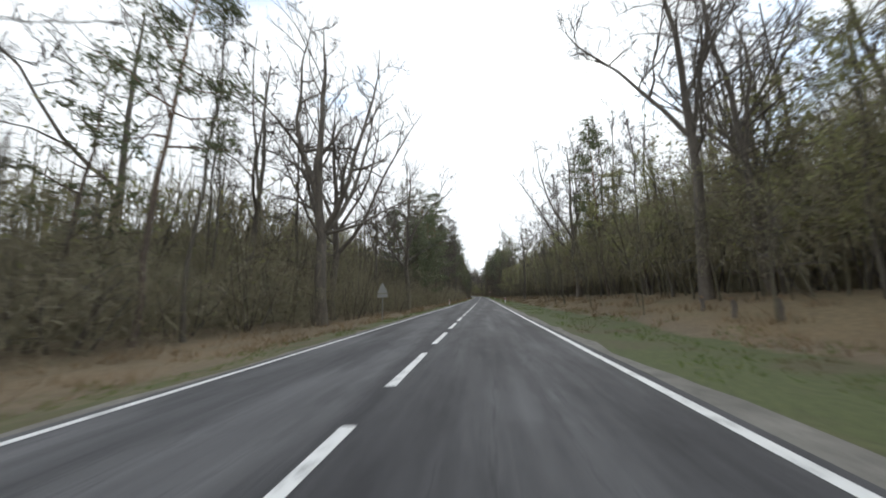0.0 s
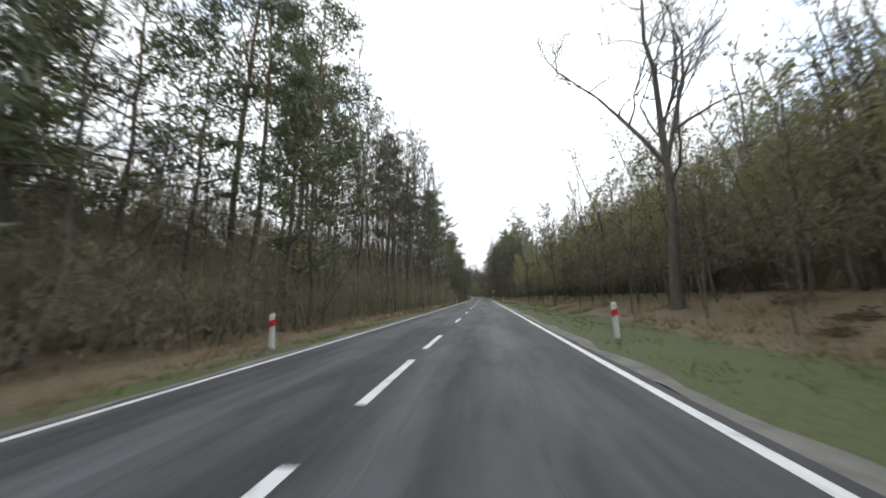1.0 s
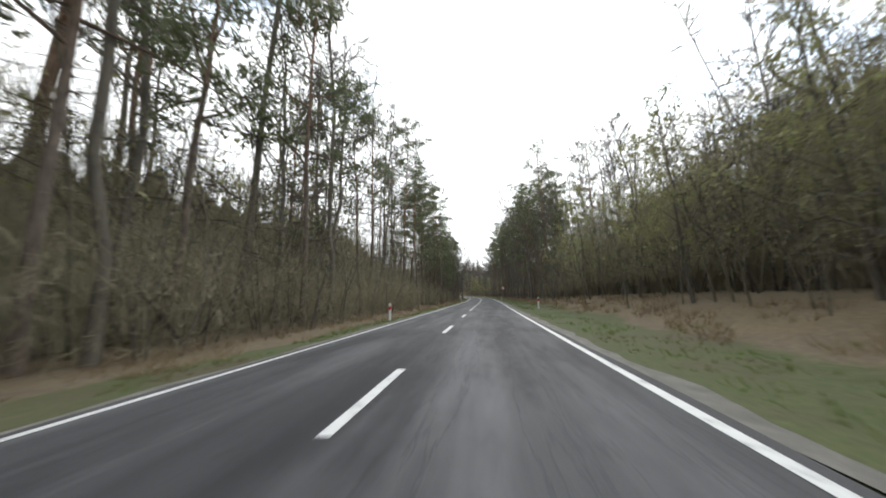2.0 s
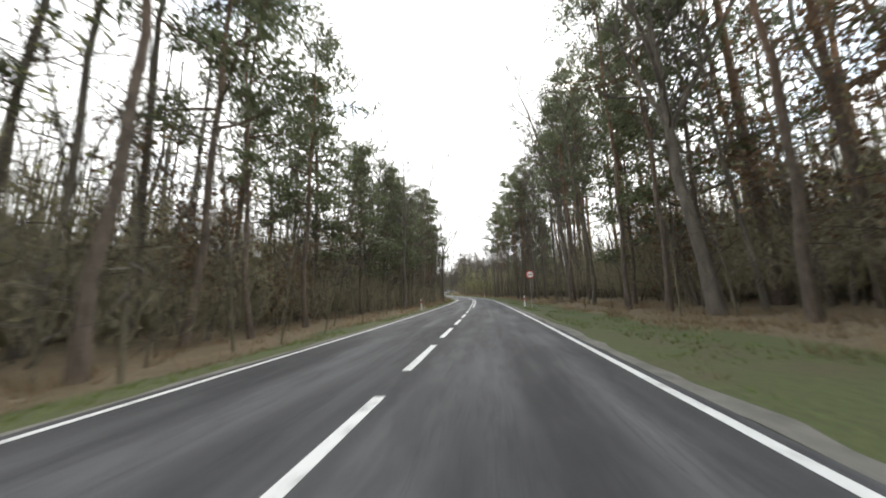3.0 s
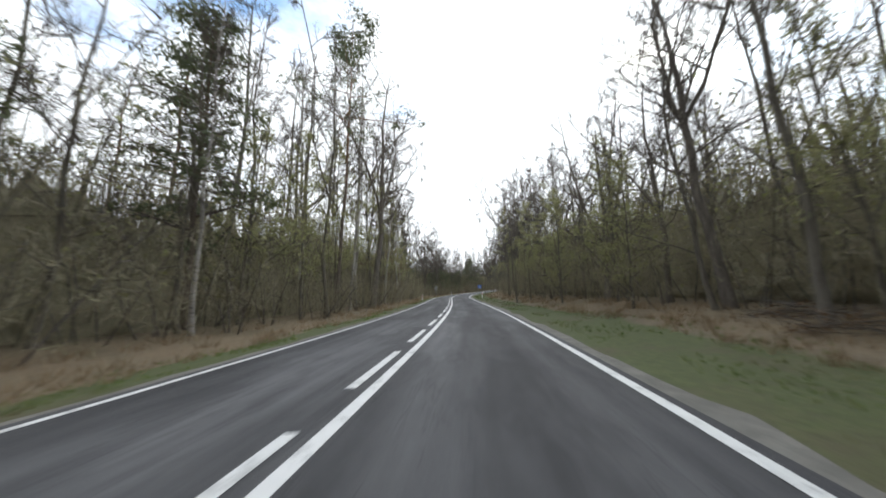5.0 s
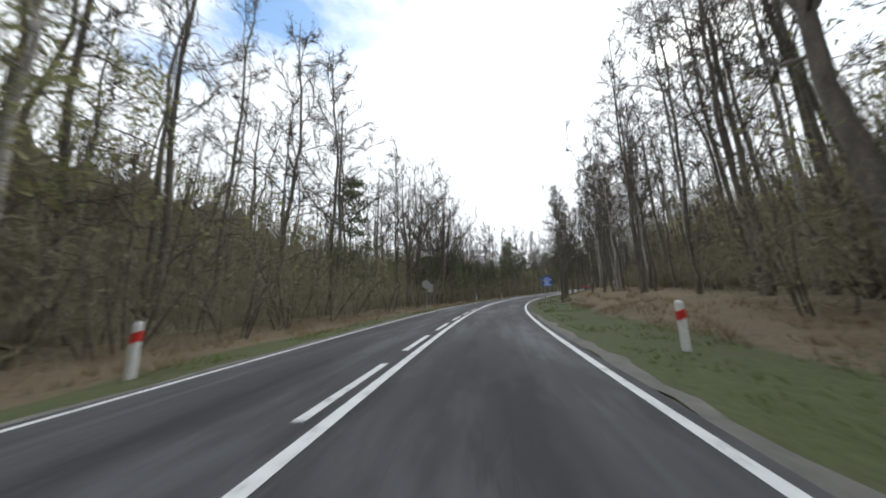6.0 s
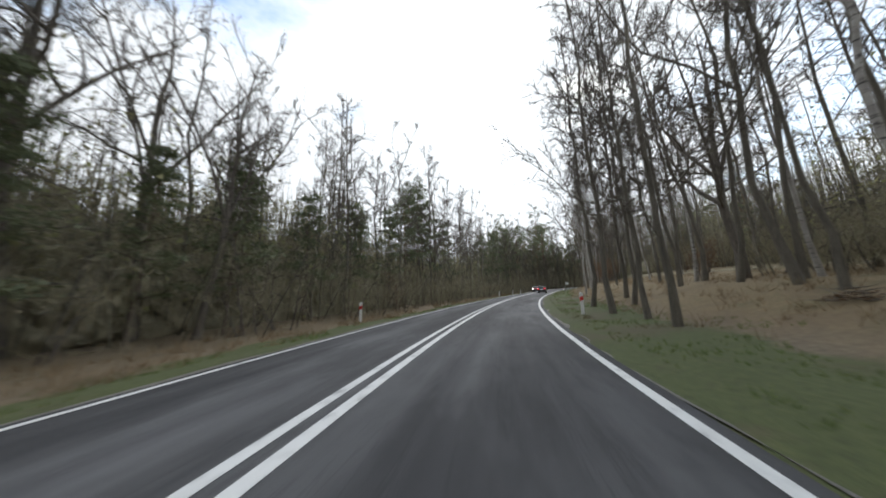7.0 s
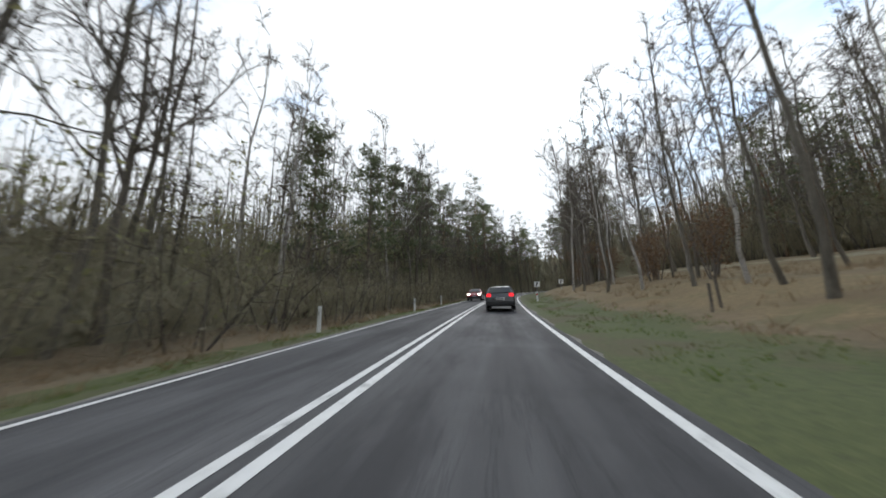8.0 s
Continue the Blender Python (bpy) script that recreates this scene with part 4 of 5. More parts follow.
# the signs and the bend to the right, left side
stand_out("oak", ((260.2, -8.0, 14, 1), (268.6, -8.4, 15, 0), (264.5, -9.0, 12, 1), (272.0, -8.8, 11, 0), (277.4, -9.0, 15, 2), (304.5, -8.4, 14.8, 0), (318.1, -8.8, 12, 2)))
stand_out("pine", ((264.0, -8.0, 5.5, 5), (266.5, -7.6, 6, 5), (269.0, -8.2, 6.5, 4), (271.5, -7.6, 7, 5), (274.0, -8.2, 7.5, 4), (276.5, -7.8, 6, 5), (279.0, -8.2, 6, 4), (281.0, -7.6, 6.5, 5),
                   (283.0, -9.5, 6.5, 4), (285.0, -8.0, 6.5, 4), (288.5, -8.0, 7.2, 4), (292.0, -9.6, 7.5, 4), (294.0, -8.4, 8.4, 4), (296.5, -8.2, 11, 3), (298.0, -8.8, 12, 3), (300.3, -8.6, 12.5, 3)))
stand_out("pine", ((303.0, -9.4, 11, 4), (310.0, -9.5, 11, 4), (326.0, -8.6, 12, 4), (332.0, -8.0, 13, 4), (338.0, -8.4, 14, 4), (343.0, -7.8, 15, 4)))
# the same bend, right side, and the open slope
stand_out("slim", ((259.9, 5.8, 11, 2), (265.0, 5.9, 13, 4), (270.5, 6.3, 14.5, 4), (275.0, 6.2, 15, 5), (268.7, 9.0, 15, 1), (267.6, 11.6, 17, 3), (281.7, 5.7, 14, 5), (283.7, 5.8, 14, 4), (286.2, 5.5, 17, 5), (290.5, 5.6, 18, 4),
                   (288.0, 6.8, 16, 4), (281.9, 9.3, 16, 1), (292.0, 7.6, 17, 5), (299.7, 8.0, 16, 0), (304.5, 9.8, 17, 3)))
stand_out("birch", ((304.6, 7.1, 16, 2), (302.7, 7.5, 15, 1), (308.0, 8.2, 17, 0), (312.0, 8.4, 19, 2), (316.0, 8.6, 19, 0), (323.4, 9.7, 13, 1), (328.6, 8.7, 15, 2), (336.5, 9.6, 16, 1), (344.1, 8.5, 20, 0)))
stand_out("slim", ((319.6, 8.5, 17, 3), (321.9, 9.5, 13, 0), (325.5, 9.3, 13, 2), (332.3, 8.2, 15, 0), (340.0, 8.6, 17, 1), (348.0, 9.5, 22, 3)))
stand_out("oak", ((291.0, 12.5, 15, 1), (349.0, 11.0, 16, 0)))


# side, from, to: stretches where one broad tree has the edge of the wood to itself
GLADES = ((-1, 8, 21), (-1, 25, 32), (1, 45, 54), (-1, 301, 308))


def grow_front_rows():
    rng = np.random.default_rng(5)
    for side in (-1, 1):
        s = -2.0
        while s < 420:
            row = stretch(side, s)
            glade = side > 0 and 292 < s < 372
            gap = 3.1 if s < 262 else 2.2
            if side > 0 and s > 112:
                gap = 2.2 if s < 190 else 2.6 if s < 245 else 1.7 if s < 372 else 3.5
            lat = row[4] + abs(rng.normal()) * (7.0 if glade else 2.2)
            kind = pick(rng, row[1])
            var = 2 if kind == "oak" else int(rng.integers(0, len(TALL[kind])))
            tall = canopy(side, s) * float(rng.uniform(0.78, 1.1))
            if kind == "pine":
                tall *= 0.85
                var = int(np.argmin([abs(tall * rng.uniform(0.85, 1.15) - h) for h in TALL[kind]]))
            if any(side * q[0] > 0 and q[1] < s < q[2] for q in GLADES):
                kind, var, lat, tall = "slim", int(rng.integers(0, 4)), lat + 3.0, tall * 0.8
            plant(kind, s + rng.uniform(-1, 1), side * lat, min(1.5, max(0.5, tall / TALL[kind][var])), var)
            s += gap * rng.uniform(0.7, 1.3)


grow_front_rows()

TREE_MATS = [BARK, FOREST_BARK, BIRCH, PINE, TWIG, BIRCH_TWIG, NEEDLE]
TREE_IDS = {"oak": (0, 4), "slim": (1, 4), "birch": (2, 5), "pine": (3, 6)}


def grow_deep_wood():
    rng = np.random.default_rng(6)
    for side, name in ((-1, "woods"), (1, "woods")):
        heap = Heap()
        s = -30.0
        while s < 520:
            row = stretch(side, min(s, 470))
            open_ = side > 0 and 292 < s < 365
            for q in range(2):
                lat = (24 if open_ else row[4] + 2.5) + 13 * rng.uniform(0, 1) ** 1.2
                kind = pick(rng, row[1])
                if open_ and rng.random() < 0.65:
                    kind = "pine"
                var = 2 if open_ and kind == "pine" else int(rng.integers(0, len(KINDS_FAR[kind])))
                size = float(rng.uniform(0.82, 1.12)) * canopy(side, s) / 17
                heap.put(KINDS_FAR[kind][var], TREE_IDS[kind], at(s + rng.uniform(-1.5, 1.5), side * lat, ground_up(s, side * lat) - 0.1), rng.uniform(0, 6.3), size)
            s += 4.2 if s < 345 else 3.2 if s < 430 and side < 0 else 6.0
        heap.make(name, TREE_MATS, "deep leafless wood of thin trunks and pines", "woods")


def lighter(kind, arrays, rng):
    wood, (v, t) = arrays
    keep = rng.random(len(t)) < (0.9 if kind == "pine" else 1.0)
    return wood, (v, t[keep])


_r = np.random.default_rng(9)
KINDS_FAR = {
    "oak": [broadleaf(51, 17, 0.3, 9, 0.3, 0.022, 0.7, 0.16, True, 5, 0.15, 120, True), broadleaf(52, 18.5, 0.35, 10, 0.28, 0.022, 0.8, 0.16, False, 5, 0.15, 120, True)],
    "slim": [broadleaf(53, 17.5, 0.35, 9, 0.2, 0.022, 1.1, 0.1, False, 5, 0.15, 120, True), broadleaf(54, 19, 0.4, 9, 0.18, 0.022, 1.2, 0.1, False, 5, 0.15, 120, True),
             broadleaf(55, 16, 0.3, 9, 0.22, 0.022, 1.0, 0.09, False, 5, 0.15, 120, True)],
    "birch": [broadleaf(56, 17, 0.33, 9, 0.2, 0.019, 0.9, 0.08, False, 5, 0.3, 160, True), broadleaf(57, 18, 0.35, 9, 0.19, 0.019, 1.0, 0.08, False, 5, 0.3, 160, True)],
    "pine": [lighter("pine", a, _r) for a in (pine(58, 19.5, 0.46, 0.13, 22), pine(59, 17, 0.34, 0.12, 22), pine(60, 11, 0.2, 0.09, 20))],
}
grow_deep_wood()

BUSHES = [scrub(61, 2.6, 1.5, 230), scrub(62, 3.4, 1.6, 280), scrub(63, 4.4, 1.8, 340), scrub(64, 1.6, 1.3, 160)]
BUSH_TALL = (2.6, 3.4, 4.4, 1.6)


def sapling(seed, tall, count):
    """A thin young tree: a whippy stem with rising side twigs; arrays."""
    rng = np.random.default_rng(seed)
    wood, twigs = Sheaf(), Sheaf()
    b = bough(rng, np.zeros(3), np.array((rng.normal() * 0.06, rng.normal() * 0.06, 1.0)), tall, 0.05, 0.05, 5)
    wood.tube(b, np.linspace(0.045, 0.012, 5), 3)
    f = rng.uniform(0.18, 1.0, count) * 4
    i = np.minimum(f.astype(int), 3)
    p = b[i] + (b[i + 1] - b[i]) * (f - i)[:, None]
    d = rng.normal(size=(count, 3)) + np.array((0, 0, 0.9))
    d /= np.linalg.norm(d, axis=1)[:, None]
    l = tall * 0.16 * (1.25 - f / 4) * rng.uniform(0.5, 1.4, count)
    tip = p + d * l[:, None]
    twigs.slivers(p, tip, 0.019)
    j = rng.integers(0, count, count * 3)
    p2 = p[j] + (tip[j] - p[j]) * rng.uniform(0.25, 1.0, count * 3)[:, None]
    d2 = d[j] + rng.normal(size=(count * 3, 3)) * 0.6
    twigs.slivers(p2, p2 + d2 * (l[j] * 0.5)[:, None], 0.014)
    return wood.arrays(), twigs.arrays()


def grow_saplings():
    rng = np.random.default_rng(15)
    kinds = [sapling(81, 6.5, 26), sapling(82, 8.0, 30), sapling(83, 5.0, 24), sapling(84, 9.5, 32)]
    for side, name in ((-1, "saplings"), (1, "saplings")):
        heap = Heap()
        s = -25.0
        while s < 500:
            row = stretch(side, min(s, 470))
            for q in range(2):
                tall = row[5] * rng.uniform(0.75, 1.5)
                k = int(np.argmin([abs(tall - t) for t in (6.5, 8.0, 5.0, 9.5)]))
                lat = row[3] + 0.2 + 10 * rng.uniform(0, 1) ** 1.3
                heap.put(kinds[k], (0, 1), at(s, side * lat, ground_up(s, side * lat) - 0.05), rng.uniform(0, 6.3), tall / (6.5, 8.0, 5.0, 9.5)[k])
            s += 1.1 * rng.uniform(0.6, 1.4) * (1 if s < 400 else 2)
        # stems that stand free on the bank
        s = -8.0
        while s < 200:
            up = lift(side, s)
            if up > 0.2:
                lat = stretch(side, s)[3] - 2.6 + 4.2 * rng.uniform(0, 1)
                tall = rng.uniform(3.5, 6.5)
                heap.put(kinds[int(rng.integers(0, 3))], (0, 1), at(s, side * lat, ground_up(s, side * lat) - 0.05), rng.uniform(0, 6.3), tall / 6.5)
            s += 0.75 * rng.uniform(0.5, 1.5)
        # the crowd of thin stems further in
        n = 7500
        ss = rng.uniform(-25, 560, n)
        rows = [stretch(side, min(v, 470)) for v in ss]
        lat = np.array([r[3] for r in rows]) + 3.2 + 12 * rng.uniform(0, 1, n)
        tall = np.array([r[5] for r in rows]) * rng.uniform(0.5, 1.7, n)
        p = at_many(ss, side * lat, -0.05)
        way = np.stack([rng.normal(size=n) * 0.08, rng.normal(size=n) * 0.08, np.ones(n)], 1)
        stems = Sheaf()
        stems.slivers(p, p + way * tall[:, None], rng.uniform(0.014, 0.045, n))
        for _ in range(6):
            f = rng.uniform(0.25, 0.95, n)[:, None]
            q = p + way * tall[:, None] * f
            d = way * 0.8 + rng.normal(size=(n, 3)) * 0.5
            stems.slivers(q, q + d * (tall[:, None] * 0.2 * (1.2 - f)), rng.uniform(0.008, 0.016, n))
        v, t = stems.arrays()
        heap.put([(v, t)], (0,), (0, 0, 0), 0.0, 1.0)
        # and the depth of the wood behind them
        n = 15000
        ss = rng.uniform(-25, 560, n)
        if side < 0:
            ss[:3000] = rng.uniform(235, 300, 3000)
            ss = np.concatenate([ss, rng.uniform(340, 500, 9000)])
        else:
            ss = np.concatenate([ss, rng.uniform(372, 470, 3000)])
        n = len(ss)
        near = np.array([27.0 if side > 0 and 285 < v < 372 else 11.0 if v > 340 else 17.0 for v in ss])
        lat = near + (44 - near) * rng.uniform(0, 1, n) ** 1.3
        tall = rng.uniform(5.5, 13.0, n) * np.where(ss > 335, 1.3, 1.0)
        p = at_many(ss, side * lat, -0.1)
        stems = Sheaf()
        stems.slivers(p, p + np.stack([rng.normal(size=n) * 0.05 * tall, rng.normal(size=n) * 0.05 * tall, tall], 1), rng.uniform(0.05, 0.13, n))
        heap.put([stems.arrays()], (0,), (0, 0, 0), 0.0, 1.0)
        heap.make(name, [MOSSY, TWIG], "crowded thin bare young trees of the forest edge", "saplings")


grow_saplings()


def brush_mass(side):
    """The dense, dim body of the undergrowth behind its first twigs: a ragged, lumpy bank."""
    ss = np.arange(-30, 530, 0.45)
    rng = np.random.default_rng(12)
    m = 8
    verts, faces = [], []
    for i, s in enumerate(ss):
        row = stretch(side, min(s, 470))
        tall = row[2] * (0.52 + 0.12 * noise.noise((s * 0.13, 3.0 * side, 1.0)) + 0.3 * noise.noise((s * 0.9, 7.0 * side, 2.0)) + 0.25 * rng.uniform(-1, 1))
        front = float(np.mean([stretch(side, min(max(s + d, -30), 470))[3] for d in (-6, -3, 0, 3, 6)]))
        for k in range(m):
            f = k / (m - 1)
            lat = front + 2.2 + 3.5 * lift(side, s) * (1 - f) + 2.4 * f ** 2 + 0.9 * noise.noise((s * 0.5, f * 4.0, 9.0 * side)) + 0.5 * noise.noise((s * 1.7, f * 9.0, 4.0))
            verts.append(at(s, side * lat, ground_up(s, side * lat) - 0.1 + tall * f))
        # its back
        lat = front + 7.5
        verts.append(at(s, side * lat, ground_up(s, side * lat) - 0.1 + tall * 0.9))
        verts.append(at(s, side * (lat + 1), ground_up(s, side * lat) - 0.3))
    w = m + 2
    for i in range(len(ss) - 1):
        for k in range(w - 1):
            q = (i * w + k, i * w + k + 1, (i + 1) * w + k + 1, (i + 1) * w + k)
            faces.append(q if side < 0 else q[::-1])
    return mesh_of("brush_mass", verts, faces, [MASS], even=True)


def understory(side, s):
    """Height of the solid growth behind the first rows of trees, in metres."""
    if side < 0:
        return float(np.interp(s, [-30, 8, 14, 22, 34, 46, 58, 67, 80, 95, 113, 122, 140, 160, 185, 200, 213, 225, 248, 260, 271, 280, 290, 303, 318, 330, 345, 380],
                               [4.4, 4.8, 6.5, 7.2, 6.8, 6.0, 5.6, 6, 7.4, 7.6, 6.2, 4.6, 4.8, 5, 5, 5.4, 6.5, 8, 7, 4.6, 6.5, 5.6, 7.0, 4.6, 4.2, 5.5, 10, 16]))
    return float(np.interp(s, [-30, 8, 20, 40, 50, 62, 77, 90, 120, 150, 185, 205, 214, 228, 248, 266, 285, 292, 368, 376, 400],
                           [6.0, 6.2, 7.2, 7.6, 7.2, 8.2, 8.6, 9, 5.5, 4.2, 3.8, 5.6, 6.5, 8, 6.5, 4, 2.5, 0.3, 0.3, 9, 14]))


def understory_mass(side):
    """That growth: a ragged bank of brush well inside the wood."""
    ss = np.arange(-30, 530, 0.4)
    rng = np.random.default_rng(14)
    m = 7
    verts, faces = [], []
    for s in ss:
        front = min(13.5, float(np.mean([stretch(side, min(max(s + d, -30), 470))[3] for d in (-8, -4, 0, 4, 8)]))) + 4.6
        tall = understory(side, s) * (0.86 + 0.2 * noise.noise((s * 0.21, 5.0 * side, 4.0)) + 0.16 * noise.noise((s * 1.1, 3.0 * side, 6.0)) + 0.13 * rng.uniform(-1, 1))
        for k in range(m):
            f = k / (m - 1)
            lat = front + 2.4 * f ** 2 + 1.0 * noise.noise((s * 0.4, f * 5.0, 19.0 * side)) + 0.5 * noise.noise((s * 1.9, f * 11.0, 7.0))
            verts.append(at(s, side * lat, ground_up(s, side * lat) - 0.2 + tall * f))
        verts.append(at(s, side * (front + 4.5), ground_up(s, side * front) - 0.4))
    w = m + 1
    for i in range(len(ss) - 1):
        for k in range(w - 1):
            q = (i * w + k, i * w + k + 1, (i + 1) * w + k + 1, (i + 1) * w + k)
            faces.append(q if side < 0 else q[::-1])
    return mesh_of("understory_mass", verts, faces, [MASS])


def grow_understory():
    """The bank and the twigs that stand out of its face and top."""
    rng = np.random.default_rng(16)
    for side, name in ((-1, "understory"), (1, "understory")):
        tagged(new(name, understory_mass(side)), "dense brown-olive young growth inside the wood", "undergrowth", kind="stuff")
        n = 90000
        ss = np.where(rng.random(n) < 0.35, rng.uniform(-6, 110, n), rng.uniform(100, 420, n))
        tall = np.array([understory(side, v) for v in ss])
        keep = tall > 1.0
        ss, tall = ss[keep], tall[keep]
        n = len(ss)
        front = np.array([min(13.5, stretch(side, min(v, 470))[3]) for v in ss]) + 4.3
        f = 1.12 * rng.uniform(0.02, 1, n) ** 0.6
        lat = front + 2.4 * f ** 2 + rng.normal(size=n) * 0.5
        p = at_many(ss, side * lat, tall * f * 0.95)
        d = rng.normal(size=(n, 3)) * 0.5 + np.array((0, 0, 0.9))
        twigs = Sheaf()
        twigs.slivers(p, p + d * rng.uniform(0.5, 1.8, n)[:, None], rng.uniform(0.01, 0.026, n))
        q = p[rng.random(n) < (0.5 if side > 0 else 0.3)]
        count = len(ss)
        twigs.leaves(rng, q + rng.normal(size=q.shape) * 0.4, 0.2, 0.6)
        v, t = twigs.arrays()
        tagged(new("twigs_of_" + name, tri_mesh("understory_twigs", v, t, [SCRUB, HAZE], np.where(np.arange(len(t)) < count, 0, 1))),
               "brown twigs and first small leaves over the young growth", "undergrowth", kind="stuff")


grow_understory()


def grow_thicket():
    rng = np.random.default_rng(8)
    for side, name in ((-1, "thicket"), (1, "thicket")):
        heap = Heap()
        s = -30.0
        while s < 500:
            row = stretch(side, min(s, 470))
            for q in range(2):
                tall = row[2] * rng.uniform(0.6, 1.15)
                k = int(np.argmin([abs(tall - b) for b in BUSH_TALL]))
                lat = row[3] + 1.6 * q + 2.6 * lift(side, s) + rng.uniform(-0.8, 0.8)
                heap.put(BUSHES[k], (0, 1), at(s + rng.uniform(-0.8, 0.8), side * lat, ground_up(s, side * lat) - 0.05), rng.uniform(0, 6.3), tall / BUSH_TALL[k])
            s += 2.7 if s < 400 else 6
        heap.make(name, [TWIG, SCRUB], "dense leafless brown-olive undergrowth of the forest edge", "undergrowth")
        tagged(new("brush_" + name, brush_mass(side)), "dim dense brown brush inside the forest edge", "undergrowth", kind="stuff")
        # rods that stand out of that mass
        n = 70000
        ss = rng.uniform(-28, 440, n)
        rows = [stretch(side, min(v, 470)) for v in ss]
        f = rng.uniform(0, 1, n) ** 0.75
        lat = np.array([r[3] for r in rows]) + 1.7 + 2.4 * f ** 2 + rng.normal(size=n) * 0.4
        free = np.array([lift(side, v) for v in ss])
        low = np.array([r[2] for r in rows]) * 0.72 * f + 0.6 * free
        lat = lat + 2.0 * free * (1 - f)
        p = at_many(ss, side * lat, low - 0.05)
        tall = rng.uniform(0.5, 1.7, n) * np.interp(np.array([r[2] for r in rows]), [2, 5], [0.6, 1.1])
        rods = Sheaf()
        rods.slivers(p, p + np.stack([rng.normal(size=n) * 0.35 * tall, rng.normal(size=n) * 0.35 * tall, tall], 1), rng.uniform(0.006, 0.016, n))
        tagged(new("brush_rods_" + name, tri_mesh("brush_rods", *rods.arrays(), [SCRUB])), "thin upright brown shoots of the undergrowth", "undergrowth", kind="stuff")
        # the fine front of the undergrowth
        n = 190000
        ss = np.where(rng.random(n) < 0.45, rng.uniform(-6, 110, n), rng.uniform(100, 372, n))
        rows = [stretch(side, v) for v in ss]
        depth = rng.uniform(0, 1, n)
        lat = np.array([r[3] for r in rows]) - 0.9 + 3.4 * depth
        lump = np.array([noise.noise((a * 0.3, b * 0.35, 12.0)) + 0.5 * noise.noise((a * 0.9, b * 0.8, 15.0)) for a, b in zip(ss, lat)])
        up = np.minimum(np.array([r[2] for r in rows]), 6.2) * (0.45 + 0.75 * depth) * (1 + 0.5 * lump) * rng.uniform(0, 1, n) ** 0.9
        up += np.array([lift(side, v) for v in ss]) * (0.9 + 0.5 * lump)
        p = at_many(ss, side * lat, up)
        fine = Sheaf()
        d = rng.normal(size=(n, 3)) * 0.6 + np.array((0, 0, 0.7))
        fine.slivers(p, p + d * rng.uniform(0.15, 0.55, n)[:, None], rng.uniform(0.006, 0.014, n))
        tagged(new("fine_" + name, tri_mesh("fine_twigs", *fine.arrays(), [SCRUB])), "fine tangled twigs along the front of the wood", "undergrowth", kind="stuff")
        # twigs over and in front of that mass
        n = 100000
        deep = Sheaf()
        ss = np.where(rng.random(n) < 0.88, rng.uniform(-20, 430, n), rng.uniform(430, 600, n))
        rows = [stretch(side, min(v, 470)) for v in ss]
        lat = np.array([r[3] for r in rows]) + 0.8 + 7.5 * rng.uniform(0, 1, n) ** 1.2
        lump = np.array([noise.noise((a * 0.22, b * 0.25, 2.0)) + 0.6 * noise.noise((a * 0.7, b * 0.6, 5.0)) for a, b in zip(ss, lat)])
        up = np.array([r[5] for r in rows]) * (1.0 + 0.4 * lump) * rng.uniform(0.04, 1, n) ** 0.8 * 1.05
        up += 0.8 * np.array([lift(side, v) for v in ss])
        head = np.interp(ss, SG, HEAD)
        pts = np.stack([np.interp(ss, SG, RX) + side * lat * np.cos(head), np.interp(ss, SG, RY) - side * lat * np.sin(head), np.interp(ss, SG, RZ) + up], 1)
        pts[:, 2] += ground_many(ss, side * lat)
        deep.leaves(rng, pts, 0.42, 0.05, 0.8)
        twig_count = n
        # the first small leaves over them
        green = np.interp(ss, [-30, 105, 120, 195, 210, 242, 250, 300], [1, 1, 0.8, 0.5, 1, 1, 0.6, 0.6] if side > 0 else [0.35, 0.5, 0.4, 0.4, 0.6, 0.5, 0.7, 0.6])
        sel = np.where(rng.random(n) < green * 0.95)[0]
        at_leaf = pts[sel] + rng.normal(size=(len(sel), 3)) * 0.35
        deep.leaves(rng, at_leaf, 0.16, 0.7)
        v, t = deep.arrays()
        ids = np.where(np.arange(len(t)) < twig_count, 0, 1)
        tagged(new("deep_" + name, tri_mesh("deep_" + name, v, t, [SCRUB, HAZE], ids)), "fine brown twigs deep inside the wood", "undergrowth", kind="stuff")


grow_thicket()


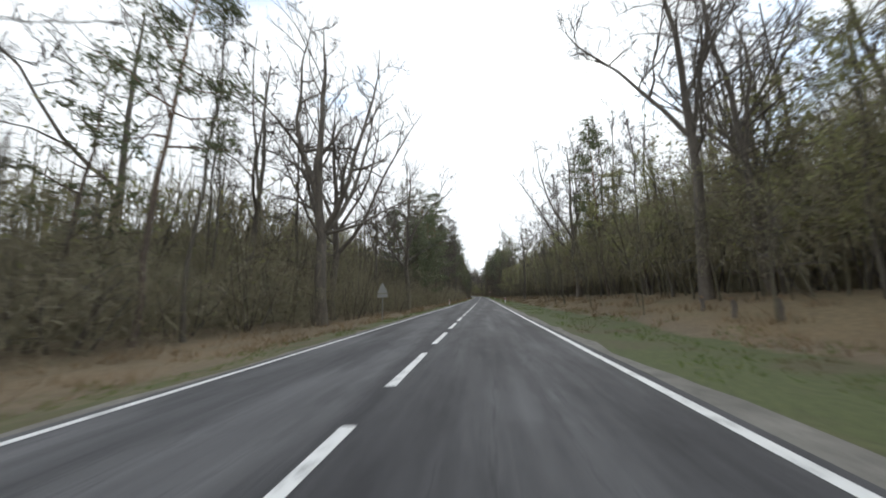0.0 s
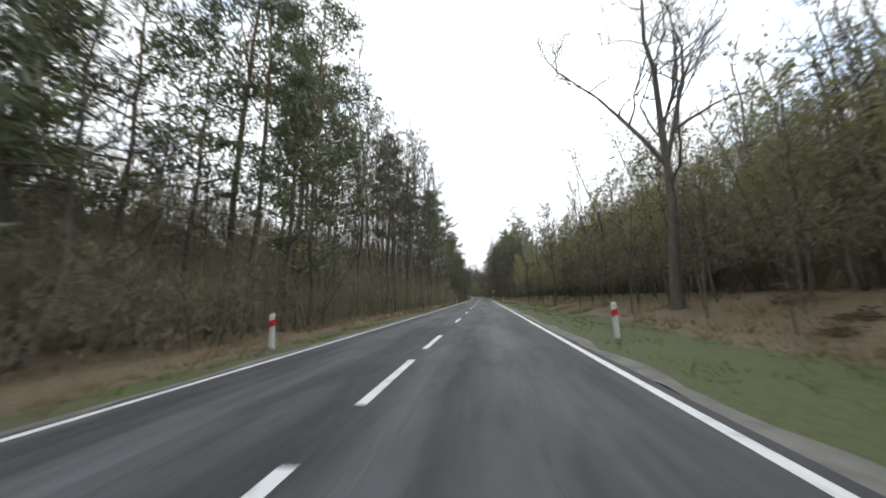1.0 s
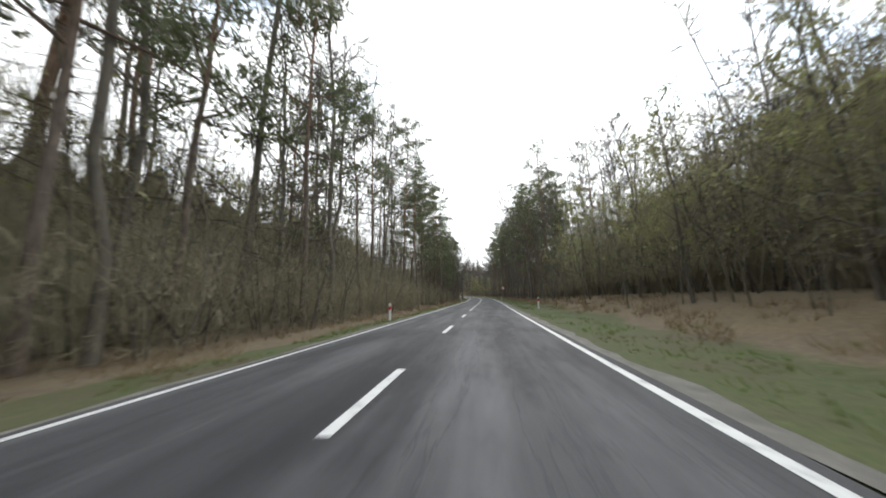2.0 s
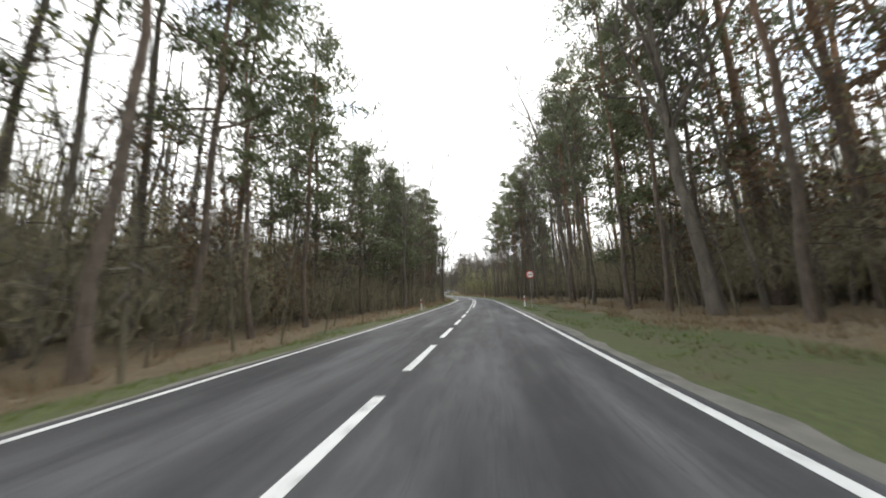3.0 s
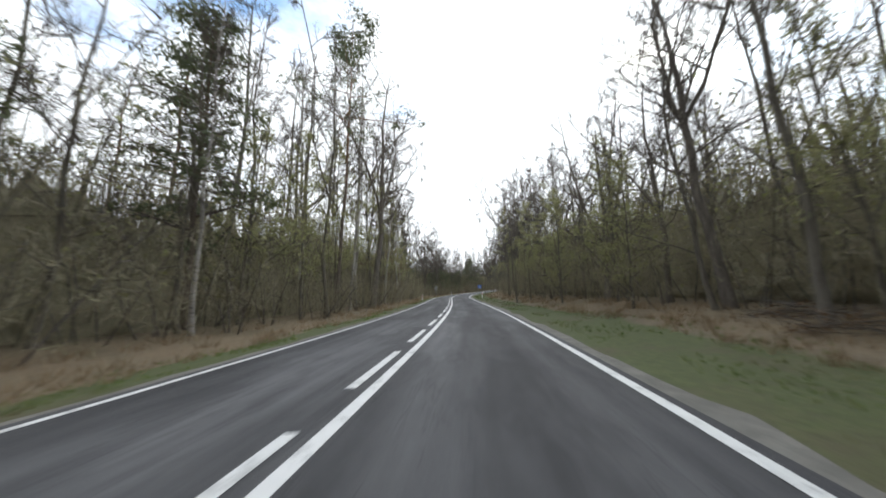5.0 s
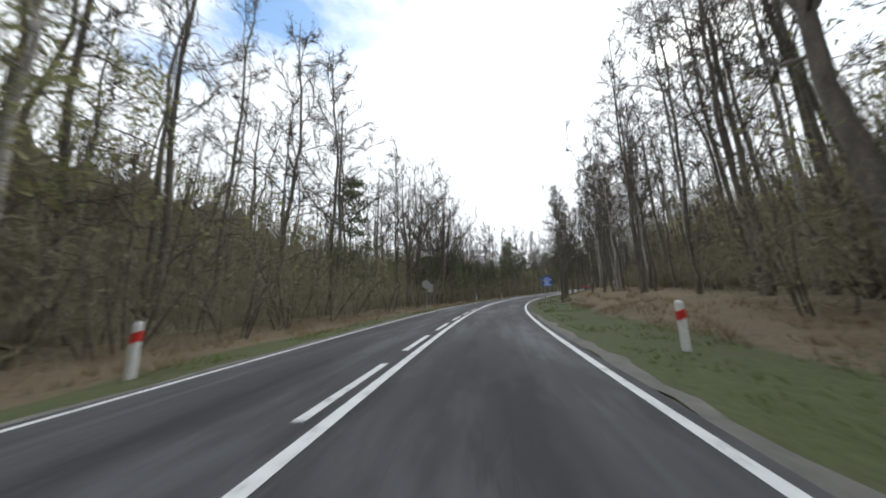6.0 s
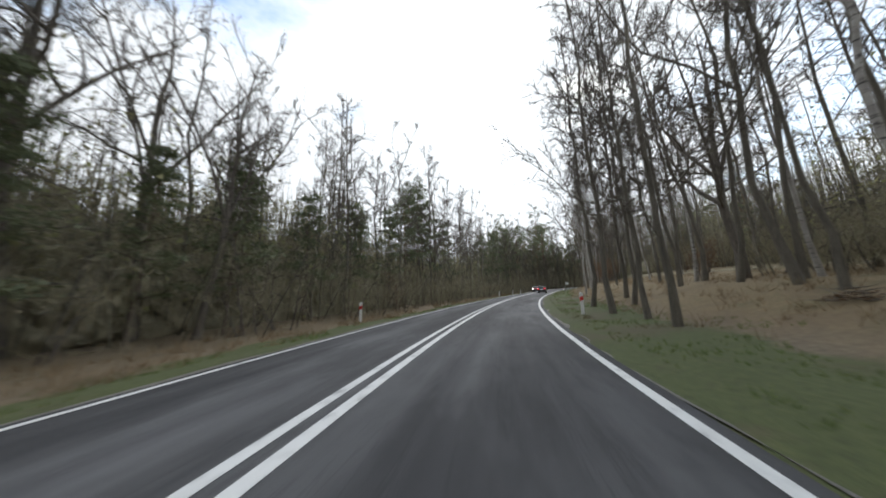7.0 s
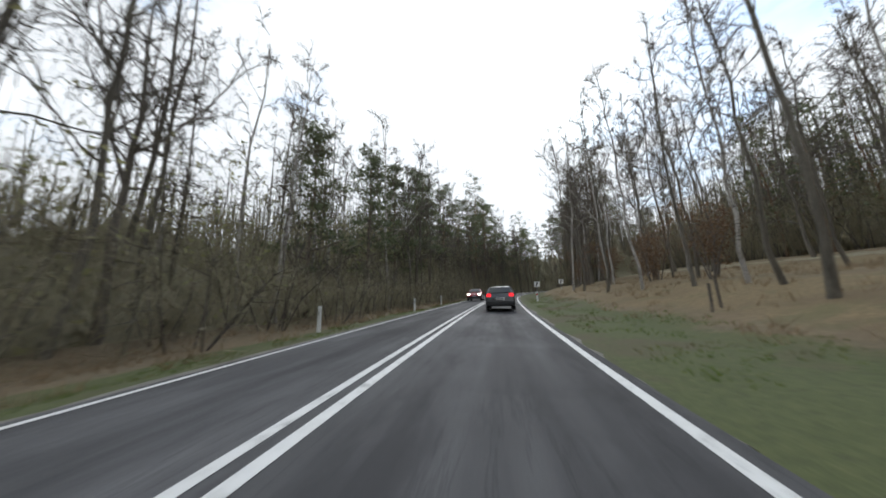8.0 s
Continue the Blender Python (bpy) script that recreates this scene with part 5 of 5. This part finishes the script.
def grow_grass():
    rng = np.random.default_rng(4)
    for name, mat, label, count, size in (("verge_grass", GRASS, "short green spring grass of the road verge", 110000, 0.075),
                                           ("dry_grass", STRAW, "tufts of pale dry grass and leaves on the bank", 110000, 0.24)):
        blades = 3 if mat is GRASS else 6
        n = count // blades * 2
        s = rng.uniform(-4, 350, n)
        right = rng.random(n) < 0.62
        if mat is GRASS:
            lat = np.where(right, rng.uniform(3.75, 6.9, n), -rng.uniform(3.4, 5.0, n))
        else:
            lat = np.where(right, 5.8 + (np.where(s > 255, 18, 9.5) - 5.8) * rng.random(n), -rng.uniform(4.2, 7.2, n))
        keep = np.array([noise.noise((a * 0.5, b * 0.9, 21.0)) > -0.05 for a, b in zip(s, lat)])
        s, lat = s[keep][:count // blades], lat[keep][:count // blades]
        tall = np.repeat(size * rng.uniform(0.6, 1.5, len(s)), blades)
        s, lat = np.repeat(s, blades), np.repeat(lat, blades)
        n = len(s)
        base = at_many(s + rng.normal(size=n) * tall * 0.25, lat + rng.normal(size=n) * tall * 0.25, -0.01)
        d = np.stack([rng.normal(size=n) * 0.45, rng.normal(size=n) * 0.45, np.ones(n)], 1)
        sh = Sheaf()
        sh.slivers(base, base + d * (tall * rng.uniform(0.6, 1.2, n))[:, None], 0.007)
        tagged(new(name, tri_mesh(name, *sh.arrays(), [mat])), label, "grass", kind="stuff")


grow_grass()


def leaf_bush(seed, tall, wide):
    """A young tree that has kept its dry brown leaves; arrays of stems and leaves."""
    rng = np.random.default_rng(seed)
    wood, leaf = Sheaf(), Sheaf()
    tips = []
    for q in range(5):
        a = rng.uniform(0, 6.3)
        b = bough(rng, np.array((math.cos(a), math.sin(a), 0)) * 0.12, np.array((math.cos(a) * 0.4, math.sin(a) * 0.4, 1.5)), tall * rng.uniform(0.65, 1.0), 0.1, 0.12, 6)
        wood.tube(b, np.linspace(0.035, 0.008, 6), 4)
        for _ in range(16):
            k = rng.uniform(0.25, 1) * 5
            i = min(int(k), 4)
            p = b[i] + (b[i + 1] - b[i]) * (k - i)
            d = unit(unit(b[i + 1] - b[i]) * 0.6 + rng.normal(size=3) * 0.7)
            c = p + d * wide * rng.uniform(0.25, 0.7)
            wood.spikes([p], [c], 0.01)
            tips += [p + (c - p) * w for w in (0.4, 0.65, 0.85, 1.0)]
    tips = np.asarray(tips)
    pos = tips[rng.integers(0, len(tips), 1500)] + rng.normal(size=(1500, 3)) * 0.14
    pos[:, 2] = np.maximum(pos[:, 2], 0.1)
    leaf.leaves(rng, pos, 0.085, 0.75)
    return wood.arrays(), leaf.arrays()


def plant_bushes():
    rng = np.random.default_rng(31)
    shapes = [leaf_bush(91, 4.6, 1.5), leaf_bush(92, 3.2, 1.2)]
    first = [None, None]
    clearing = ((327, 10.8, 1.0, 0), (329.5, 12.5, 1.05, 0), (331, 10.2, 0.9, 1), (334, 12.0, 1.0, 0), (338, 13.5, 1.1, 0), (341, 11.0, 1.0, 0), (345, 12.0, 1.1, 0),
                            (348, 9.8, 1.0, 0))
    roadside = ((30.0, 10.4, 1.1, 0), (33.5, 10.8, 1.0, 0), (160.5, -7.8, 1.2, 0), (162.5, -8.6, 1.3, 1), (124, 10.5, 2.0, 0), (127.5, 11.6, 2.2, 0), (131.5, 10.6, 1.9, 0), (136, 11.5, 1.8, 0),
                            (125, -8.6, 1.6, 0), (129, -8.2, 1.4, 1), (133.5, -9.2, 1.8, 0), (150, -8.4, 1.5, 0), (168, -9, 1.6, 0), (184, -8.4, 1.3, 0), (229, -9, 1.6, 0), (236, -8.5, 1.4, 0), (293, -7.2, 0.9, 1), (296, 13, 0.9, 1))
    for s, lat, size, v in clearing + roadside:
        m = stand(s, lat, ground_up(s, lat) - 0.03, float(rng.uniform(0, 360)), 0.0, size)
        if first[v] is None:
            bush = tagged(new("dry_leaf_bush"), "young bush with withered reddish-brown leaves", "bush", "bushes with dry leaves")
            child("stem_clump", tri_mesh("stem_clump", *shapes[v][0], [BARK], even=True), bush)
            child("foliage", tri_mesh("foliage", *shapes[v][1], [DRY_LEAF]), bush)
            first[v] = (bush, m)
        else:
            copy_thing(first[v][0], m)
    for bush, m in (f for f in first if f):
        bush.matrix_basis = m


plant_bushes()


def brush_pile(seed, s, lat, wide, tall):
    """Cut branches heaped on the bank."""
    rng = np.random.default_rng(seed)
    n = int(50 + 130 * wide)
    a, r = rng.uniform(0, 6.3, n), wide * np.sqrt(rng.uniform(0, 1, n))
    up = tall * np.maximum(0.03, 1 - (r / wide) ** 2) * rng.uniform(0.05, 1, n)
    base = np.stack([r * np.cos(a), 0.8 * r * np.sin(a), up], 1)
    d = rng.normal(size=(n, 3))
    d[:, 2] = np.abs(d[:, 2]) * 0.3
    ln = rng.uniform(0.25, 1.0, n)[:, None]
    sticks, leaf = Sheaf(), Sheaf()
    sticks.spikes(base, base + d * ln * 0.7 * min(1.0, wide), rng.uniform(0.005, 0.016, n))
    pile = tagged(new("branch_pile"), "low heap of cut brown branches with dry leaves on the bank", "branches", "heaps of cut branches")
    child("brushwood", tri_mesh("brushwood", *sticks.arrays(), [BARK]), pile)
    k = int(60 + 260 * wide)
    pos = base[rng.integers(0, n, k)] + rng.normal(size=(k, 3)) * np.array((0.1, 0.1, 0.03))
    pos[:, 2] = np.maximum(pos[:, 2], 0.02)
    leaf.leaves(rng, pos, 0.06, 0.7)
    child("foliage", tri_mesh("foliage", *leaf.arrays(), [DRY_LEAF]), pile)
    pile.matrix_basis = stand(s, lat, ground_up(s, lat) - 0.02)


for seed_, s_, lat_, wide_, tall_ in ((1, 200.9, 7.8, 0.8, 0.45), (2, 202.6, 8.8, 0.9, 0.4), (3, 280.6, 8.4, 0.45, 0.3), (5, 45.5, 8.0, 0.35, 0.3), (6, 47.6, 8.8, 0.4, 0.35), (7, 144.0, 7.6, 0.8, 0.4),
                                         (8, 63.8, 6.7, 0.24, 0.3), (9, 64.8, 7.5, 0.2, 0.22), (10, 66.4, 8.3, 0.32, 0.35), (11, 45.0, 7.1, 0.22, 0.25)):
    brush_pile(seed_, s_, lat_, wide_, tall_)



def fallen_log(s0, lat0, s1, lat1, r):
    """A bare trunk that lies on the forest floor, with the stubs of its branches."""
    rng = np.random.default_rng(71)
    f = np.linspace(0, 1, 14)
    pts = np.array([at(s0 + (s1 - s0) * v, lat0 + (lat1 - lat0) * v, ground_up(s0 + (s1 - s0) * v, lat0 + (lat1 - lat0) * v) + r * 0.9 + 0.05 * math.sin(5 * v)) for v in f])
    base = pts[0].copy()
    pts -= base
    log = tagged(new("fallen_log"), "dark fallen tree trunk lying on the forest floor", "log")
    body = Sheaf()
    body.tube(pts, r * (1.0 - 0.45 * f) * (1 + 0.08 * rng.normal(size=14)), 10)
    way = unit(pts[-1])
    for end, off in ((pts[0], -0.02), (pts[-1], 0.02)):
        body.tube([end, end + way * off], [r * 0.9 if off < 0 else r * 0.5, 0.004], 10)
    child("stem", tri_mesh("stem", *body.arrays(), [BARK], even=True), log)
    for _ in range(7):
        p = pts[int(rng.integers(2, 13))]
        d = rng.normal(size=3) + np.array((0, 0, 0.8))
        b = bough(rng, p, d, rng.uniform(0.2, 0.7), 0.1, 0.15, 4)
        knot = Sheaf()
        knot.tube(b, np.linspace(0.03, 0.01, 4), 5)
        child("branch_stub", tri_mesh("branch_stub", *knot.arrays(), [BARK]), log)
    log.matrix_basis = Matrix.Translation(base)


fallen_log(196.2, 7.4, 190.5, 11.4, 0.1)


def old_stub(s, lat, tall, r):
    """The splintered foot of a dead tree."""
    rng = np.random.default_rng(int(s * 10))
    stub = tagged(new("tree_stub"), "dark splintered stub of a dead tree on the verge", "stump", "stubs of dead trees")
    k = 9
    wood = Sheaf()
    z = np.array((-0.12, 0.0, 0.1, 0.3, 0.6, 0.85, 1.0)) * tall
    x = np.cumsum(rng.normal(size=(7, 2)) * 0.012, axis=0)
    wood.tube(np.column_stack([x, z]), r * np.array((1.5, 1.35, 1.1, 1.0, 0.95, 0.9, 0.7)), k)
    child("stem", tri_mesh("stem", *wood.arrays(), [BARK], even=True), stub)
    a = rng.uniform(0, 6.3, 8)
    base = np.stack([x[-1, 0] + 0.5 * r * np.cos(a), x[-1, 1] + 0.5 * r * np.sin(a), np.full(8, tall * 0.96)], 1)
    top = Sheaf()
    top.spikes(base, base + np.stack([rng.normal(size=8) * 0.02, rng.normal(size=8) * 0.02, rng.uniform(0.04, 0.16, 8)], 1), 0.025)
    child("splinters", tri_mesh("splinters", *top.arrays(), [DRY_LEAF]), stub, "broken pale splinters")
    stub.matrix_basis = stand(s, lat)


for s_, lat_, tall_, r_ in ((67.2, -4.9, 0.75, 0.09), (8.7, 7.5, 0.45, 0.06), (7.6, 7.6, 0.5, 0.05), (10.4, 7.9, 0.4, 0.06), (186.9, 5.6, 0.35, 0.08), (184.2, -5.6, 0.5, 0.07)):
    old_stub(s_, lat_, tall_, r_)

# ---------------------------------------------------------------- road furniture


def marker_post(s, lat, lean=0.0, band=True):
    """A white roadside marker post with its red reflector."""
    key = "post" if band else "post_plain"
    if key not in _first:
        post = tagged(new("marker_post"), "white roadside marker post with slanted red reflector band" if band
                      else "white plastic roadside marker post in the grass", "marker post", "marker posts along the road")
        bm = box_bm(-0.06, 0.06, -0.045, 0.045, -0.1, 0.9, 0.02)
        for v in bm.verts:
            if v.co.z > 0.83:
                v.co.z += 0.3 * v.co.y - 0.02
        part("shaft", bm, WHITE_PLASTIC, post)
        if band:
            bm = box_bm(-0.064, 0.064, -0.049, 0.049, 0.55, 0.72, 0.008)
            for v in bm.verts:
                v.co.z += 0.4 * v.co.x
            part("reflector", bm, RED_FILM, post, "slanted red reflector band")
        else:
            part("reflector", box_bm(-0.025, 0.025, -0.051, -0.045, 0.58, 0.72, 0.002), ZINC, post, "small grey reflector")
        _first[key] = post
        post.matrix_basis = stand(s, lat, lean=lean)
        return post
    return copy_thing(_first[key], stand(s, lat, lean=lean))


for s_, lat_, lean_ in ((47.0, 4.34, 0), (141.9, 4.29, 0), (190.7, 4.98, 0), (286.4, 4.42, 0), (101.6, 5.0, 1), (340.5, 4.64, 0), (240.0, 4.8, 0)):
    marker_post(s_, lat_, lean_)
for s_, lat_, lean_ in ((46.0, -4.33, -3), (92.8, -3.9, 0), (141.1, -4.21, -3), (285.4, -5.2, 0), (238.0, -4.2, 0)):
    marker_post(s_, lat_, lean_)
for s_, lat_, lean_ in ((189.3, -4.6, -1), (273.6, -5.1, 0), (321.3, -4.54, 0), (331.2, -4.2, 0), (338.8, -4.1, 0)):
    marker_post(s_, lat_, lean_, False)


def pole(parent, top, x=0.0, r=0.03):
    part("pole", rod_bm(r, -0.3, top, 12, at_=(x, 0.035, 0)), ZINC, parent, "galvanised steel pole")


def small_car_shape(x, z, w):
    return [(x - w / 2, z), (x + w / 2, z), (x + w / 2, z + w * 0.32), (x + w * 0.3, z + w * 0.36), (x + w * 0.2, z + w * 0.62),
            (x - w * 0.2, z + w * 0.62), (x - w * 0.3, z + w * 0.36), (x - w / 2, z + w * 0.32)]


def overtaking_sign(s, lat):
    sign = tagged(new("road_sign"), "round white no-overtaking sign with red rim on a steel pole", "road sign")
    cz = 2.4 - ground_up(s, lat)
    pole(sign, cz + 0.2)
    part("disc", plate_bm(ring_points(0.31, 40, cz), -0.006, 0.006), WHITE_FILM, sign, "white disc")
    bm = bmesh.new()
    a, b = ring_points(0.314, 40, cz), ring_points(0.235, 40, cz)
    va, vb = [bm.verts.new((x, -0.012, z)) for x, z in a], [bm.verts.new((x, -0.012, z)) for x, z in b]
    for i in range(40):
        bm.faces.new((va[i], va[(i + 1) % 40], vb[(i + 1) % 40], vb[i]))
    r = bmesh.ops.extrude_face_region(bm, geom=bm.faces[:])
    bmesh.ops.translate(bm, verts=[v for v in r["geom"] if isinstance(v, bmesh.types.BMVert)], vec=(0, 0.004, 0))
    part("rim", bm, RED_FILM, sign, "broad red rim")
    part("symbol", plate_bm(small_car_shape(-0.1, cz - 0.05, 0.16), -0.013, -0.007), RED_FILM, sign, "red car symbol")
    part("symbol", plate_bm(small_car_shape(0.1, cz - 0.05, 0.16), -0.013, -0.007), BLACK_FILM, sign, "black car symbol")
    part("clamp", box_bm(-0.06, 0.06, 0.006, 0.07, cz - 0.15, cz - 0.1, 0.005), ZINC, sign)
    part("clamp", box_bm(-0.06, 0.06, 0.006, 0.07, cz + 0.1, cz + 0.15, 0.005), ZINC, sign)
    sign.matrix_basis = stand(s, lat, turn=-2)
    return sign


def blue_board(s, lat):
    sign = tagged(new("information_board"), "blue information board with white lines of writing on two poles", "road sign")
    cz, w, h = 1.68 - ground_up(s, lat), 0.36, 0.37
    pole(sign, cz + 0.3, -0.22, 0.025), pole(sign, cz + 0.3, 0.22, 0.025)
    bm = box_bm(-w, w, -0.006, 0.006, cz - h, cz + h)
    part("panel", bm, BLUE_FILM, sign, "blue panel")
    for i, (x, z, l) in enumerate(((0, 0.27, 0.16), (0.01, 0.13, 0.31), (-0.02, 0.0, 0.2), (-0.02, -0.13, 0.17), (0.01, -0.26, 0.29))):
        part("text_bar", box_bm(x - l, x + l, -0.011, -0.0065, cz + z - 0.026, cz + z + 0.026), WHITE_FILM, sign, "white bar of unreadable writing")
    sign.matrix_basis = stand(s, lat, turn=4)
    return sign


def sign_from_behind(s, lat, top, outline, label, turn=0.0, plate=None):
    sign = tagged(new("road_sign"), label, "road sign")
    pole(sign, top, r=0.026)
    part("panel", plate_bm(outline, 0.0, 0.012, 0.002), SIGN_BACK, sign, "grey back of the panel")
    if plate:
        part("sub_panel", plate_bm(plate, 0.0, 0.012, 0.002), SIGN_BACK, sign, "grey back of a smaller panel")
    zs = [z for _, z in outline]
    mid = (min(zs) + max(zs)) / 2
    for z in (mid - 0.1, mid + 0.1):
        part("clamp", box_bm(-0.05, 0.05, -0.012, 0.07, z - 0.018, z + 0.018, 0.004), ZINC, sign)
    sign.matrix_basis = stand(s, lat, turn=turn)
    return sign


overtaking_sign(140.4, 4.62)
blue_board(258.7, 4.65)
sign_from_behind(16.1, -4.7, 1.95, [(-0.33, 1.5), (0.33, 1.5), (0.03, 2.07), (-0.03, 2.07)], "grey back of a triangular warning sign on a steel pole", 0,
                 [(-0.3, 1.26), (0.3, 1.26), (0.3, 1.46), (-0.3, 1.46)])
sign_from_behind(255.0, -4.15, 2.0, ring_points(0.3, 28, 2.0), "grey back of a round sign on a steel pole")
sign_from_behind(257.8, -4.8, 1.9, [(-0.24, 1.42), (0.24, 1.42), (0.24, 2.1), (-0.24, 2.1)], "grey back of an upright rectangular sign on a steel pole")


def wooden_stake(s, lat, tall, lean):
    """A thin weathered stake with a bevelled top."""
    rng = random.Random(int(s * 10 + lat * 7))
    bm = box_bm(-0.03, 0.03, -0.028, 0.028, -0.15, tall, 0.008)
    for v in bm.verts:
        f = max(0.0, v.co.z / tall)
        v.co.x += 0.02 * math.sin(2.5 * f) + rng.uniform(-0.004, 0.004)
        v.co.y += rng.uniform(-0.004, 0.004)
        if v.co.z > tall - 0.03:
            v.co.z -= 0.5 * (v.co.x + 0.05)
    me = bpy.data.meshes.new("wooden_stake")
    bm.to_mesh(me)
    bm.free()
    me.materials.append(BARK)
    stake = tagged(new("wooden_stake", me), "thin dark weathered wooden stake in the dry grass", "stake", "stakes on the slope")
    stake.matrix_basis = stand(s, lat, lean=lean)


wooden_stake(321.2, 7.2, 0.8, 2)
wooden_stake(321.4, 7.55, 0.9, -2)


def small_white_sign(s, lat, top):
    sign = tagged(new("road_sign"), "small white sign board with dark marks on a steel pole", "road sign")
    pole(sign, top, r=0.026)
    part("panel", box_bm(-0.3, 0.3, -0.006, 0.006, top - 0.55, top + 0.02), WHITE_FILM, sign, "white panel")
    part("mark", plate_bm([(-0.2, top - 0.5), (-0.06, top - 0.5), (0.16, top - 0.05), (0.02, top - 0.05)], -0.011, -0.0065), BLACK_FILM, sign, "dark slanted mark")
    sign.matrix_basis = stand(s, lat)
    return sign


small_white_sign(345.5, 5.1, 1.9)
small_white_sign(353.0, 8.6, 1.3)


def car(s, lat, paint_mat, label, turn=0.0, size=1.0, lit_front=False):
    """A small hatchback car with its nose to +y."""
    c = tagged(new("car"), label, "car")
    half = 0.86
    side = [(-2.02, 0.34), (-2.08, 0.5), (-2.06, 0.78), (-1.98, 0.98), (-1.9, 1.0), (-1.55, 1.38), (-1.15, 1.47), (-0.2, 1.49), (0.35, 1.42), (1.05, 0.98),
            (1.75, 0.86), (2.0, 0.7), (2.08, 0.5), (2.02, 0.3), (1.75, 0.22), (-1.75, 0.24)]
    bm = bmesh.new()
    loops = []
    for x in (-1.0, -0.94, 0.94, 1.0):
        loop = []
        for y, z in side:
            inset = 0.0 if z < 0.95 else 0.24 * (z - 0.95) / 0.5
            w = (half - inset) * x
            pull = 0.965 if abs(x) == 1.0 else 1.0
            loop.append(bm.verts.new((w, y * pull, z if abs(x) < 1 else 0.3 + (z - 0.3) * 0.975)))
        loops.append(loop)
    n = len(side)
    for a, b in zip(loops, loops[1:]):
        for i in range(n):
            bm.faces.new((a[i], a[(i + 1) % n], b[(i + 1) % n], b[i]))
    bm.faces.new(loops[0][::-1]), bm.faces.new(loops[-1])
    bmesh.ops.recalc_face_normals(bm, faces=bm.faces)
    bmesh.ops.bevel(bm, geom=bm.edges[:], offset=0.02, segments=1, affect="EDGES")
    part("body", bm, paint_mat, c)

    def pane(name, corners, mat, lbl, push):
        q = bmesh.new()
        f = q.faces.new([q.verts.new(p) for p in corners])
        r = bmesh.ops.extrude_face_region(q, geom=[f])
        bmesh.ops.translate(q, verts=[v for v in r["geom"] if isinstance(v, bmesh.types.BMVert)], vec=push)
        bmesh.ops.recalc_face_normals(q, faces=q.faces)
        part(name, q, mat, c, lbl)

    pane("rear_window", [(-0.66, -1.9, 1.02), (0.66, -1.9, 1.02), (0.55, -1.6, 1.35), (-0.55, -1.6, 1.35)], CAR_GLASS, "dark rear window", (0, -0.035, 0.03))
    pane("windscreen", [(-0.68, 1.0, 1.03), (0.68, 1.0, 1.03), (0.56, 0.42, 1.39), (-0.56, 0.42, 1.39)], CAR_GLASS, "dark windscreen", (0, 0.035, 0.04))
    for sx in (-1, 1):
        pane("side_window", [(sx * 0.825, -1.5, 1.03), (sx * 0.825, 0.75, 1.03), (sx * 0.66, 0.2, 1.38), (sx * 0.66, -1.25, 1.38)], CAR_GLASS, "dark side window", (sx * 0.035, 0, 0.01))
        part("tail_lamp", box_bm(sx * 0.66 - 0.13, sx * 0.66 + 0.13, -2.075, -1.95, 0.78, 1.0, 0.025), TAIL, c, "glowing red tail lamp")
        part("headlamp", box_bm(sx * 0.62 - 0.17, sx * 0.62 + 0.17, 1.85, 2.06, 0.62, 0.78, 0.025), HEADLAMP if lit_front else WHITE_PLASTIC, c,
             "lit white headlamp" if lit_front else "clear headlamp")
        part("mirror", box_bm(sx * 0.93 - 0.09, sx * 0.93 + 0.09, 0.55, 0.68, 0.98, 1.12, 0.03), paint_mat, c, "door mirror")
        for y in (-1.28, 1.3):
            t = part("wheel", rod_bm(0.31, sx * 0.78 - 0.1, sx * 0.78 + 0.1, 24, "X", (0, y, 0.31)), RUBBER, c, "black tyre")
            part("rim", rod_bm(0.2, sx * 0.86 - 0.03, sx * 0.86 + 0.03, 16, "X", (0, y, 0.31)), ALLOY, t, "alloy wheel rim")
    part("rear_bumper", box_bm(-0.82, 0.82, -2.13, -1.9, 0.3, 0.52, 0.05), TRIM, c, "black plastic bumper")
    part("front_bumper", box_bm(-0.8, 0.8, 1.9, 2.12, 0.28, 0.5, 0.05), TRIM, c, "black plastic bumper")
    for y, s2 in ((-2.1, -1), (2.09, 1)):
        pl = part("number_plate", box_bm(-0.26, 0.26, min(y, y + 0.02 * s2), max(y, y + 0.02 * s2), 0.62 if s2 < 0 else 0.42, 0.74 if s2 < 0 else 0.53), WHITE_FILM, c, "white number plate with dark bars")
        zc = 0.68 if s2 < 0 else 0.475
        part("plate_bar", box_bm(-0.2, 0.2, *sorted((y + 0.021 * s2, y + 0.026 * s2)), zc - 0.025, zc + 0.025), PLATE_BAR, pl)
    part("exhaust", rod_bm(0.03, -0.1, 0.1, 10, "Y", (-0.5, -2.05, 0.25)), TRIM, c)
    c.matrix_basis = stand(s, lat, FALL_L * lat if lat < 0 else -FALL_R * lat, turn, 0, size)
    return c


car(328.2, 1.6, CAR_DARK, "dark hatchback car with lit red tail lamps on the road", 0, 0.82)
car(344.0, -1.45, CAR_RED, "red oncoming car with lit white headlamps on the road", 180, 0.88, True)
